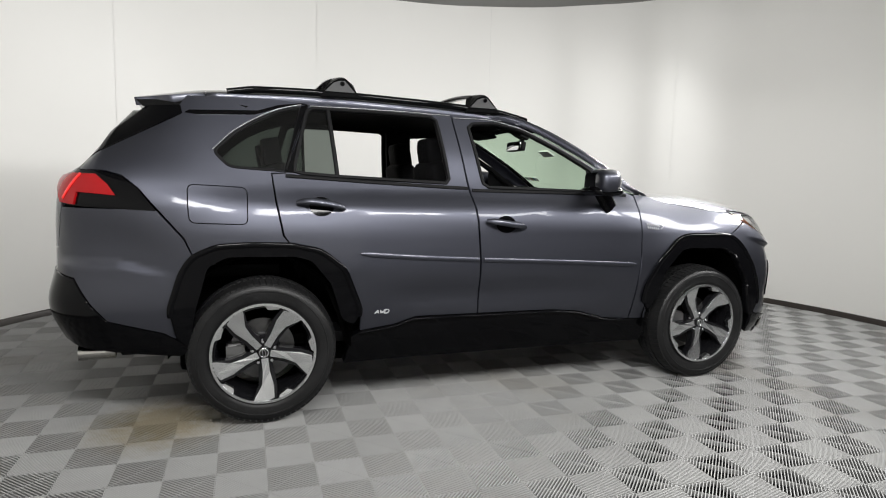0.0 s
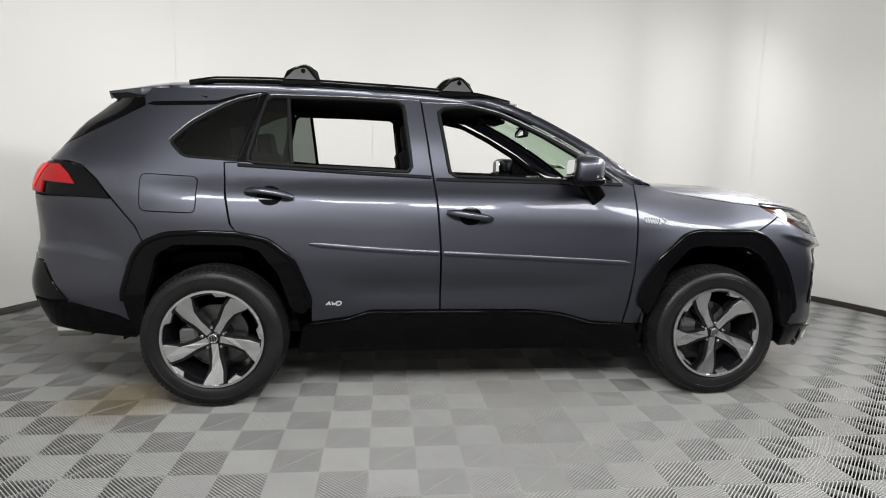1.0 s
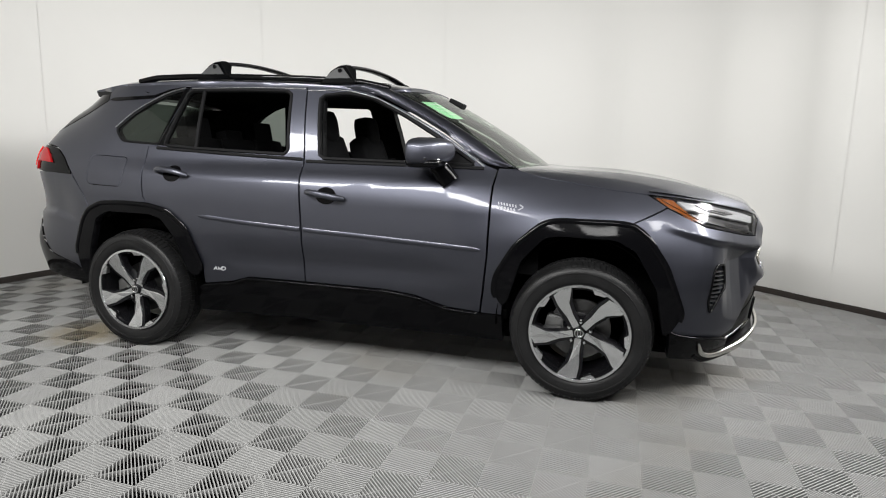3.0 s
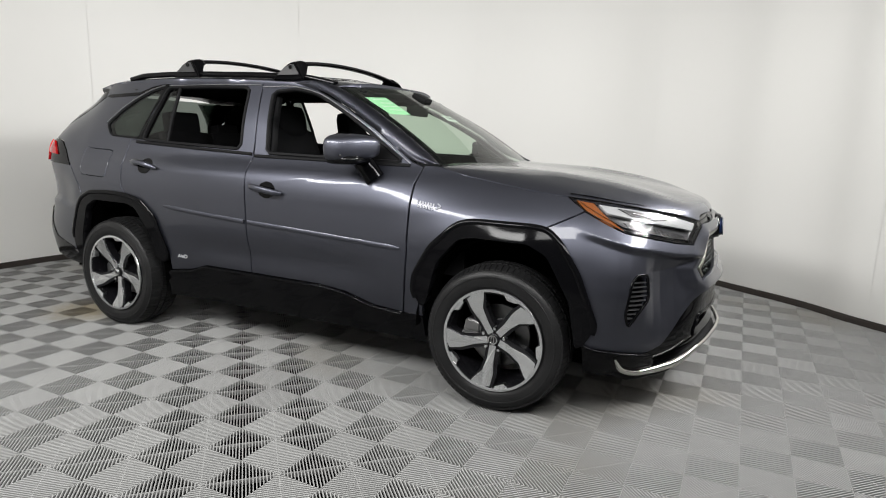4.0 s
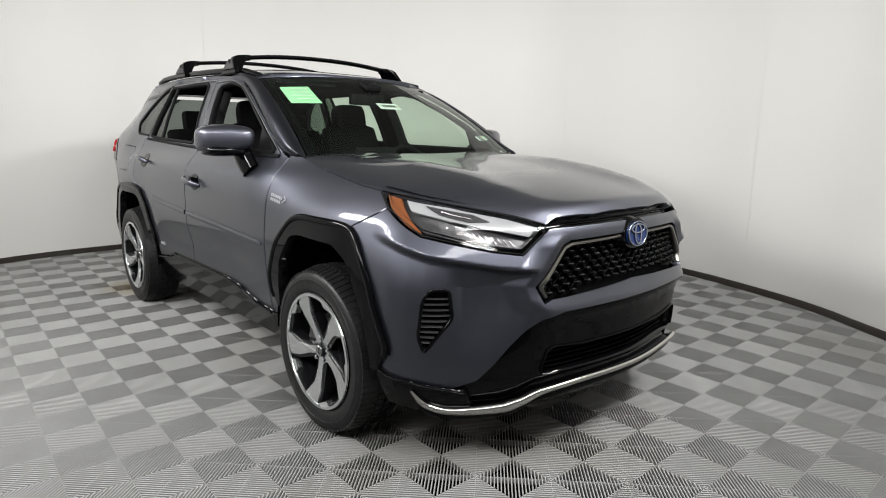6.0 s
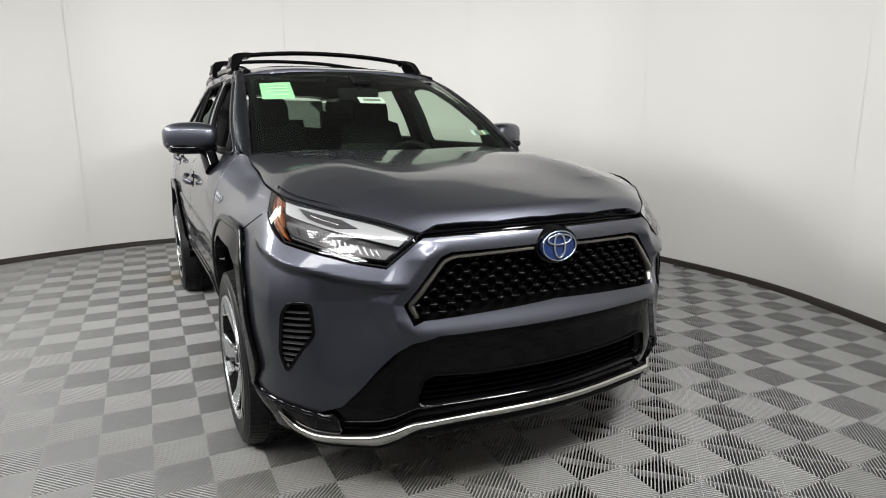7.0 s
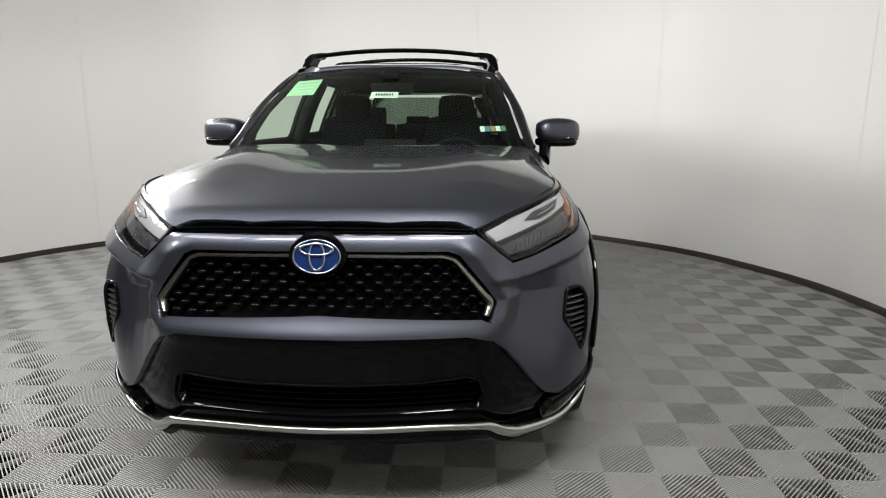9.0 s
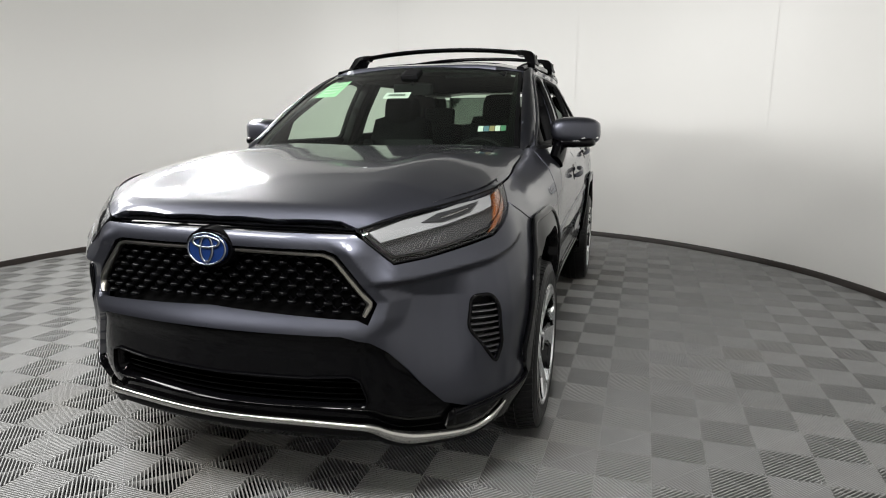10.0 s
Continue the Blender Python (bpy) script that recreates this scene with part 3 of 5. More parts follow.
def add_handle(door, u, z, tilt, side):
    """A pull handle over its cup."""
    pts = [(u - 0.115, z - tilt), (u - 0.06, z - 0.5 * tilt), (u, z), (u + 0.06, z + 0.5 * tilt), (u + 0.12, z + tilt)]
    q = dense(pts, 0.015)
    t = np.linspace(-1, 1, len(q))
    lift = 0.035 * (1 - np.abs(t) ** 3) + 0.012
    p = body(q[:, 0], q[:, 1], 0) + skin_normal(q[:, 0], q[:, 1]) * lift[:, None]
    sweep("door_handle", p, skin_normal(q[:, 0], q[:, 1]), 0.036, 0.022, M_paint, door, side, square=2.2, taper=0.62 + 0.38 * (1 - np.abs(t) ** 5), label="body-coloured pull handle", n=12)
    cup = [(u + 0.06 * math.cos(a), z + 0.047 * math.sin(a)) for a in np.linspace(0, 2 * math.pi, 20, endpoint=False)]
    panel("handle_cup", cup, M_black, door, off=0.003, hem=0.004, step=0.03, side=side)


for side in (1, -1):
    d = add_door("front_door", DOOR_F, WIN_F, side)
    add_handle(d, 2.955, 0.990, 0.016, side)
    skin_bar("side_molding", [(3.088, 0.796), (2.6, 0.774), (2.082, 0.748)], 0.026, 0.014, M_paint, d, 0.003, side, label="body-coloured protective side molding", taper=([0, 0.96, 1], [1, 1, 0.4]))
    skin_bar("belt_trim", [(3.125, 1.172), (2.6, 1.168), (2.10, 1.162)], 0.018, 0.014, M_matte, d, 0.004, side)
    skin_bar("window_trim", [(3.193, 1.578), (3.001, 1.580), (2.787, 1.541), (2.576, 1.451), (2.336, 1.326), (2.10, 1.172)], 0.007, 0.008, M_trim, d, 0.004, side, label="satin silver window surround")
    d = add_door("rear_door", DOOR_R, WIN_R, side)
    add_handle(d, 3.965, 1.078, 0.012, side)
    skin_bar("side_molding", [(3.115, 0.797), (3.45, 0.815), (3.772, 0.840)], 0.026, 0.014, M_paint, d, 0.003, side, label="body-coloured protective side molding", taper=([0, 0.93, 1], [1, 1, 0.3]))
    skin_bar("belt_trim", [(3.15, 1.182), (3.6, 1.200), (4.13, 1.226)], 0.018, 0.014, M_matte, d, 0.004, side)
    skin_bar("window_trim", [(3.21, 1.590), (3.6, 1.596), (3.985, 1.594)], 0.007, 0.008, M_trim, d, 0.004, side, label="satin silver window surround")
    pane = rounded([(3.895, 1.576), (3.992, 1.576), (4.086, 1.244), (3.868, 1.232)], 0.01)
    panel("fixed_pane", pane, M_tint, d, off=-0.012, hem=0.0, side=side, step=0.08, label="dark tinted fixed rear pane").visible_shadow = False
    panel("pillar_cover", [(3.988, 1.598), (4.126, 1.243), (4.084, 1.241), (3.992, 1.580)], M_black, d, off=0.004, hem=0.004, side=side, label="gloss black door pillar")
    skin_bar("window_bar", [(3.895, 1.582), (3.868, 1.228)], 0.022, 0.02, M_matte, d, -0.006, side)
    # drive badge in slanted silver letters
    for at, strokes in ((0.0, [[(0, 0), (0.5, 1), (1, 0)], [(0.2, 0.35), (0.8, 0.35)]]), (1.15, [[(0, 1), (0.3, 0), (0.5, 0.7), (0.7, 0), (1, 1)]]), (2.3, [[(0, 0), (0, 1), (0.7, 1), (1, 0.7), (1, 0.3), (0.7, 0), (0, 0)]])):
        for path in strokes:
            skin_bar("badge_letter", [(3.692 - 0.0225 * (at + px) - 0.006 * pz, 0.521 + 0.019 * pz) for px, pz in path], 0.0062, 0.003, M_letter, d, 0.003, side, step=0.004, linear=True, n=6)

    quarter = panel("quarter_panel", [(3.993, 1.609), (4.132, 1.240), (4.200, 1.236), (4.183, 1.089), (4.154, 0.936), (4.120, 0.892), (4.30, 0.897), (4.458, 0.888), (4.563, 0.842),
                                      (4.600, 0.925), (4.719, 1.060), (4.80, 1.150), (4.875, 1.208), (4.956, 1.228), (5.128, 1.233), (5.09, 1.290), (4.96, 1.352), (4.813, 1.429), (4.645, 1.515), (4.66, 1.56), (4.62, 1.615), (4.2, 1.622)],
                    M_paint, suv, holes=[QGLASS, FUEL], gap=0.0035, side=side, hem=0.025, label="dark grey metallic rear quarter panel")
    panel("pillar_cover", [(3.998, 1.602), (4.136, 1.244), (4.130, 1.250), (4.032, 1.590)], M_black, quarter, off=0.004, hem=0.004, side=side)
    panel("roof_side_garnish", [(4.625, 1.524), (4.60, 1.538), (4.257, 1.553), (4.15, 1.588), (4.03, 1.606), (4.0, 1.604), (4.03, 1.596), (4.15, 1.572), (4.273, 1.532), (4.31, 1.529), (4.565, 1.518)], M_black, quarter, off=0.004, side=side, hem=0.004, label="gloss black strip above the quarter window")
    panel("fuel_flap", FUEL, M_paint, quarter, gap=0.005, side=side, hem=0.012, off=0.001)
    panel("quarter_glass", QGLASS, M_tint, quarter, off=-0.006, hem=0.0, side=side, label="dark tinted quarter window").visible_shadow = False
    q = np.array(QGLASS)
    sweep("window_frame", body(q[:, 0], q[:, 1], -0.004), skin_normal(q[:, 0], q[:, 1]), 0.016, 0.014, M_matte, quarter, side, closed=True)
    skin_bar("window_trim", [(4.03, 1.598), (4.15, 1.567), (4.27, 1.512), (4.39, 1.432), (4.478, 1.345)], 0.007, 0.008, M_trim, quarter, 0.004, side, label="satin silver window surround")

    fender = panel("front_fender", [(2.026, 1.166), (2.037, 1.078), (2.039, 0.921), (2.044, 0.714), (2.062, 0.53), (2.079, 0.403), (1.965, 0.40), (1.962, 0.455), (2.006, 0.530), (1.993, 0.627), (1.903, 0.781),
                                    (1.772, 0.904), (1.696, 0.923), (1.40, 0.923), (1.345, 0.915), (1.172, 1.002), (1.266, 1.058), (1.42, 1.072), (1.616, 1.097), (1.80, 1.125), (1.94, 1.165)],
                   M_paint, suv, gap=0.0035, side=side, hem=0.025, label="dark grey metallic front fender")
    # two rows of small letters, as bars, and a pointed mark ahead of them
    for k in range(7):
        skin_bar("badge_bar", [(2.000 - 0.0145 * k, 0.998 - 0.002 * k), (1.996 - 0.0145 * k, 0.985 - 0.002 * k)], 0.008, 0.003, M_badge, fender, 0.003, side, step=0.01)
        if k < 6:
            skin_bar("badge_bar", [(1.996 - 0.0155 * k, 0.978 - 0.002 * k), (1.992 - 0.0155 * k, 0.965 - 0.002 * k)], 0.009, 0.003, M_badge, fender, 0.003, side, step=0.01)
    skin_bar("badge_mark", [(1.893, 0.988), (1.872, 0.976), (1.897, 0.960)], 0.007, 0.003, M_badge, fender, 0.003, side, step=0.006, linear=True)

    for nm, outer, inner in (("front_arch_cladding", ARCH_F, ARCH_F_IN), ("rear_arch_cladding", ARCH_R, ARCH_R_IN)):
        clad = panel(nm, rounded(outer + inner, 0.025, 3), M_clad, suv, off=0.014, hem=0.05, side=side, step=0.04, label="gloss black angular wheel arch cladding")
        skin_bar("cladding_rim", shrunk(rounded(outer, 0.03, 3)[4:-4], 0.0), 0.030, 0.016, M_clad, clad, 0.013, side, 0.02, linear=True, square=2.0, n=10)
    panel("rocker_panel", [(2.079, 0.400), (2.26, 0.412), (2.446, 0.465), (2.62, 0.483), (3.46, 0.487), (3.582, 0.450), (3.767, 0.427), (3.81, 0.40), (3.84, 0.25), (1.96, 0.25), (1.965, 0.398)],
          M_black, suv, off=0.004, hem=0.05, side=side, label="gloss black rocker panel")
    skin_bar("rocker_line", [(2.09, 0.395), (2.26, 0.407), (2.446, 0.458), (2.62, 0.476), (3.46, 0.480), (3.582, 0.443), (3.767, 0.420)], 0.012, 0.012, M_black, suv, 0.012, side)

    # A-pillar between the door and the windscreen
    s = np.linspace(0, 1, 24)
    edge = screen_chart(np.full(24, 1.0), s)
    low = dense([(1.99, 1.168), (2.08, 1.184), (2.336, 1.345), (2.576, 1.471), (2.787, 1.561), (3.0, 1.604)], 0.02)
    low = body(low[:, 0], low[:, 1], 0.0)
    idx = np.linspace(0, len(low) - 1, 24)
    low = np.stack([np.interp(idx, range(len(low)), low[:, k]) for k in range(3)], 1)
    rows = []
    for t in np.linspace(0, 1, 7):
        rows.append(low * (1 - t) + edge * t + np.array([0.25, -0.6, 0.75]) * (0.028 * 4 * t * (1 - t)))
    grid = np.array(rows)
    vv = grid.reshape(-1, 3) * np.array([1, side, 1])
    ff = [(r * 24 + c, r * 24 + c + 1, (r + 1) * 24 + c + 1, (r + 1) * 24 + c) for r in range(6) for c in range(23)]
    bm = bmesh.new()
    bv = [bm.verts.new(p) for p in vv]
    for f in ff:
        bm.faces.new([bv[i] for i in f])
    bmesh.ops.solidify(bm, geom=bm.faces[:], thickness=0.02)
    part("a_pillar", bm, M_paint, suv, sharp=60)

# inner shell behind the panel gaps, near-black to paint their shade
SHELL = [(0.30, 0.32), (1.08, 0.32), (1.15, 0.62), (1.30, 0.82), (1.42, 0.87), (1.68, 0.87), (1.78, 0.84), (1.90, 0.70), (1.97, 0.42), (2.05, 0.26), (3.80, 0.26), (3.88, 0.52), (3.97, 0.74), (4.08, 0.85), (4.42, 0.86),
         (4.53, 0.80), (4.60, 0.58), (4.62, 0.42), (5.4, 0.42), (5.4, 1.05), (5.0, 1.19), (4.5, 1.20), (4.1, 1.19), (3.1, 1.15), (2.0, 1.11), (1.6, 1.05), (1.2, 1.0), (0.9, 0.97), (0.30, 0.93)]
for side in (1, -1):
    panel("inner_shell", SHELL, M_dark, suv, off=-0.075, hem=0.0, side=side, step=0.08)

# bonnet, roof, spoiler, glass
edge_uv = dense([(1.95, 1.16), (1.80, 1.125), (1.616, 1.098), (1.42, 1.073), (1.266, 1.060), (1.073, 1.047), (0.86, 1.026), (0.62, 0.990), (0.482, 0.962)], 0.015)
edge3 = body(edge_uv[:, 0], edge_uv[:, 1], 0.0)
gaps = edge3[:, 2] - hood_chart(edge3[:, 0], -edge3[:, 1])[:, 2] - 0.002
order = np.argsort(edge3[:, 0])
HOOD_EDGE = (edge3[order, 0], -edge3[order, 1], gaps[order])
hood_poly = [(2.221, 0.0), (2.213, 0.20), (2.180, 0.40)] + [(float(p[0]), float(-p[1]) - 0.004) for p in edge3[::-1]] + [(0.94, 0.60), (1.02, 0.35), (1.05, 0.0)]


def hood_half(v, x, off=0.0):
    return hood_chart(x, v, off)


panel("bonnet", [(p[1], p[0]) for p in hood_poly], M_paint, suv, chart=hood_half, sym=True, hem=0.03, step=0.013, label="dark grey metallic bonnet with raised flanks")
roof_poly = [(0.0, 0.345), (0.25, 0.328), (0.45, 0.288), (0.598, 0.228), (0.615, 0.0), (0.618, -0.5), (0.612, -1.0), (0.60, -1.4), (0.585, -1.60), (0.0, -1.60)]


def roof_half(v, x, off=0.0):
    return roof_chart(x, v, off)


panel("roof", roof_poly, M_paint, suv, chart=roof_half, sym=True, hem=0.04, step=0.06, label="dark grey metallic roof")
panel("sunroof_glass", rounded([(0.0, 0.10), (0.40, 0.08), (0.42, -0.62), (0.0, -0.62)], [0, 0.06, 0.06, 0]), M_black, suv, chart=roof_half, sym=True, off=0.003, hem=0.004, step=0.08)
panel("roof_spoiler", [(0.0, -1.605), (0.585, -1.605), (0.56, -1.75), (0.50, -1.935), (0.0, -1.965)], M_paint, suv, chart=roof_half, sym=True, hem=0.04, step=0.05, back=True, label="dark grey roof spoiler")
for side in (1, -1):
    bm = prism([(-1.925, 1.585), (-1.895, 1.552), (-1.72, 1.545), (-1.44, 1.538), (-1.40, 1.572), (-1.60, 1.600)], 0.0, 0.03)
    for v in bm.verts:
        t = (v.co.x + 1.40) / -0.5
        v.co.y = -side * (0.628 - 0.115 * t + (0.0 if v.co.y < 0.01 else -0.05))
    part("spoiler_fin", bm, M_black, suv)
windscreen = panel("windscreen", [(0, 0.0), (0.96, 0.0), (0.96, 0.97), (0, 0.985)], M_screen, suv, chart=screen_chart, sym=True, hem=0.0, step=0.07, label="green-tinted windscreen")
windscreen.visible_shadow = False
panel("screen_border", [(0, 0.93), (0.93, 0.92), (0.91, 0.03), (0, 0.04), (0, -0.02), (0.985, -0.02), (0.985, 1.0), (0, 1.0)], M_black, suv, chart=screen_chart, sym=True, off=-0.004, hem=0.004, step=0.07)
panel("cowl", [(0, 0.07), (0.99, 0.07), (0.99, -0.24), (0, -0.24)], M_matte, suv, chart=lambda a, s, off=0.0: screen_chart(a, s, off) + np.stack([0 * s, 0 * s, np.where(s < 0, -0.28 * s, 0)], -1), sym=True, off=0.0, hem=0.01, step=0.05)
for a0, a1, s0 in ((-0.75, 0.05, 0.035), (-0.05, 0.62, 0.05)):
    aa = np.linspace(a0, a1, 16)
    sweep("wiper_blade", screen_chart(-aa, np.full(16, s0), 0.014), np.array([0.5, 0, 0.86]), 0.014, 0.018, M_matte, suv)
    aa = np.linspace((a0 + a1) / 2, a1, 8)
    sweep("wiper_arm", screen_chart(-aa, np.linspace(s0, -0.03, 8), 0.026), np.array([0.5, 0, 0.86]), 0.016, 0.012, M_matte, suv)

# roof rails and cross bars
for side in (1, -1):
    xs = np.linspace(0.20, -1.50, 40)
    lift = np.interp(xs, [-1.50, -1.38, 0.02, 0.20], [0.005, 0.022, 0.020, 0.004])
    p = roof_chart(xs, np.interp(xs, [-1.5, -0.6, 0.2], [0.575, 0.592, 0.575]))
    p[:, 2] += lift
    rail = sweep("roof_rail", p, np.array([0, 0, 1.0]), 0.045, 0.035, M_black, suv, side, square=2.6, n=12, label="black raised roof rail")
for x0, top in ((-0.10, 1.752), (-0.93, 1.785)):
    ys = np.linspace(-0.53, 0.53, 28)
    p = np.stack([np.full(28, x0), ys, top - 0.035 * (np.abs(ys) / 0.53) ** 2.2], 1)
    bar = sweep("cross_bar", p, np.array([0, 0, 1.0]), 0.075, 0.026, M_black, suv, square=2.2, n=14, label="black aerodynamic roof cross bar")
    for side in (1, -1):
        base_z = float(roof_chart(np.array([x0]), np.array([0.59]))[0, 2]) + 0.03
        bm = bmesh.new()
        prof = [(-0.115, 0), (-0.04, 0.80), (0.0, 1.0), (0.035, 1.0), (0.115, 0.0)]
        rings = []
        for yy, wid, zz in ((0.632, 1.0, 0.0), (0.600, 0.98, 0.012), (0.548, 0.75, 0.014), (0.505, 0.45, 0.012)):
            h = top - 0.035 - base_z + zz
            rings.append([bm.verts.new((x0 + a * wid, -side * (yy - 0.028 * b), base_z - 0.03 + (h + 0.03) * b if yy > 0.56 else top - 0.052 + 0.036 * b)) for a, b in prof])
        for r0, r1 in zip(rings[:-1], rings[1:]):
            for k in range(5):
                bm.faces.new([r0[k], r0[(k + 1) % 5], r1[(k + 1) % 5], r1[k]])
        bm.faces.new(rings[0])
        bm.faces.new(rings[-1][::-1])
        bmesh.ops.bevel(bm, geom=bm.edges[:], offset=0.006, segments=2, affect="EDGES")
        foot = part("cross_bar_foot", bm, M_black, bar, sharp=30)
        plate = bmesh.new()
        h = top - 0.035 - base_z
        face = [[plate.verts.new((x0 + a, -side * (yy - 0.028 * b), base_z - 0.03 + (h + 0.03) * b)) for a, b in ((-0.082, 0.30), (-0.034, 0.76), (0.0, 0.88), (0.026, 0.88), (0.078, 0.30))] for yy in (0.628, 0.638)]
        plate.faces.new(face[0])
        plate.faces.new(face[1][::-1])
        for k in range(5):
            plate.faces.new([face[0][k], face[1][k], face[1][(k + 1) % 5], face[0][(k + 1) % 5]])
        part("foot_cover", plate, M_cover, foot, label="grey foot cover with a lock", sharp=30)
        lock = part("lock", lathe([(0, 0.004), (0.011, 0.004), (0.012, 0.0), (0, 0.0)], 16), M_black, foot)
        lock.matrix_local = pose(x0 + 0.012, -side * 0.622, base_z + h * 0.62, 0, 0, 180 if side > 0 else 0)

# ---- nose ----
NOSE = [(0, 0.652), (0.429, 0.650), (0.51, 0.627), (0.57, 0.585), (0.63, 0.525), (0.68, 0.465), (0.745, 0.400), (0.84, 0.366), (0.99, 0.384), (1.09, 0.393), (1.132, 0.407), (1.084, 0.491), (1.174, 0.725), (1.264, 0.861), (1.328, 0.914),
        (1.341, 0.913), (1.170, 0.998), (0.964, 0.914), (0.70, 0.869), (0.590, 0.858), (0.498, 0.930), (0.470, 0.947), (0, 0.951), (0, 0.904), (0.381, 0.899), (0.415, 0.886), (0.536, 0.741), (0.507, 0.684), (0.476, 0.699), (0, 0.718)]
panel("front_bumper", NOSE, M_paint, suv, holes=[rounded(VENT, 0.02)], gap=0.002, sym=True, hem=0.035, step=0.009, label="dark grey metallic front bumper")
INTAKE = [(0, 0.500), (0.30, 0.502), (0.44, 0.512), (0.475, 0.500), (0.500, 0.43), (0.488, 0.405), (0, 0.405)]
panel("lower_bumper", [(0, 0.650), (0.429, 0.647), (0.51, 0.624), (0.57, 0.582), (0.63, 0.522), (0.68, 0.462), (0.745, 0.397), (0.84, 0.363), (0.99, 0.381), (1.09, 0.392), (1.10, 0.30), (0.97, 0.255), (0.62, 0.245), (0.50, 0.265), (0, 0.275), (0, 0.403), (0.488, 0.403), (0.502, 0.43), (0.477, 0.502), (0.44, 0.514), (0.30, 0.504), (0, 0.502)],
      M_black, suv, off=-0.016, sym=True, hem=0.05, step=0.04, label="gloss black lower bumper and splitter")
for side in (1, -1):
    panel("bumper_side_lip", [(1.135, 0.408), (1.09, 0.392), (0.99, 0.379), (0.84, 0.361), (0.79, 0.350), (0.76, 0.305), (0.79, 0.262), (0.86, 0.25), (0.97, 0.252), (1.12, 0.262)],
          M_black, suv, off=0.014, side=side, hem=0.06, step=0.02, label="gloss black side lip below the bumper corner")
for side in (1, -1):
    skin_bar("lip_edge", [(1.13, 0.406), (1.09, 0.391), (0.99, 0.378), (0.84, 0.360), (0.79, 0.349)], 0.012, 0.014, M_clad, suv, 0.012, side, 0.015)
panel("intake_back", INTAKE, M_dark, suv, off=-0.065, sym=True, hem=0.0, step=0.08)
for z in (0.424, 0.444, 0.464, 0.484):
    q = dense([(0, z), (0.25, z), (0.487, z)], 0.05)
    p = body(q[:, 0], q[:, 1], -0.055)
    n = skin_normal(q[:, 0], q[:, 1])
    both = np.concatenate([(p * np.array([1, -1, 1]))[::-1], p[1:]])
    nb = np.concatenate([(n * np.array([1, -1, 1]))[::-1], n[1:]])
    sweep("intake_bar", both, nb, 0.004, 0.03, M_net, suv)


def sym_bar(name, pts, w, h, material, off, step=0.03, linear=False, taper=None, label="", square=3.0, parent=None):
    q = (dense_lin if linear else dense)(pts, step)
    p, n = body(q[:, 0], q[:, 1], off), skin_normal(q[:, 0], q[:, 1])
    p = np.concatenate([(p * np.array([1, -1, 1]))[::-1], p[1:]])
    n = np.concatenate([(n * np.array([1, -1, 1]))[::-1], n[1:]])
    tp = None
    if taper is not None:
        tp = np.interp(np.linspace(0, 1, len(q)), *taper)
        tp = np.concatenate([tp[::-1], tp[1:]])
    return sweep(name, p, n, w, h, material, parent or suv, taper=tp, label=label, square=square, n=10)


sym_bar("skid_trim", [(0, 0.372), (0.30, 0.368), (0.50, 0.352), (0.57, 0.315), (0.66, 0.283), (0.85, 0.268), (0.94, 0.292), (0.985, 0.352)], 0.030, 0.024, M_satin, 0.022, 0.025,
        taper=([0, 0.45, 0.56, 0.62, 0.8, 0.95, 1], [0.75, 0.75, 1.15, 1.4, 1.0, 0.8, 0.3]), label="satin silver lower bumper trim")
sym_bar("splitter_lip", [(0, 0.345), (0.50, 0.325), (0.57, 0.288), (0.66, 0.255), (0.88, 0.245), (0.97, 0.28)], 0.03, 0.05, M_matte, -0.005, 0.03)

sym_bar("intake_lip", [(0, 0.502), (0.30, 0.504), (0.44, 0.514), (0.476, 0.502), (0.501, 0.432), (0.490, 0.406)], 0.006, 0.014, M_clad, -0.014, 0.02, linear=True)

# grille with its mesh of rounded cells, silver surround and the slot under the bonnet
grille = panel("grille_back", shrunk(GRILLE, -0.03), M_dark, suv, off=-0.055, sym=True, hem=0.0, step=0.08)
for side in (1, -1):
    skin_bar("grille_surround", [(0.085, 0.891), (0.371, 0.885), (0.404, 0.873), (0.517, 0.741), (0.496, 0.703)], 0.016, 0.022, M_champagne, suv, -0.010, side, 0.012, linear=True, label="satin silver grille surround", taper=([0, 0.5, 0.75, 0.9, 1], [0.7, 0.75, 1.1, 1.3, 0.9]))


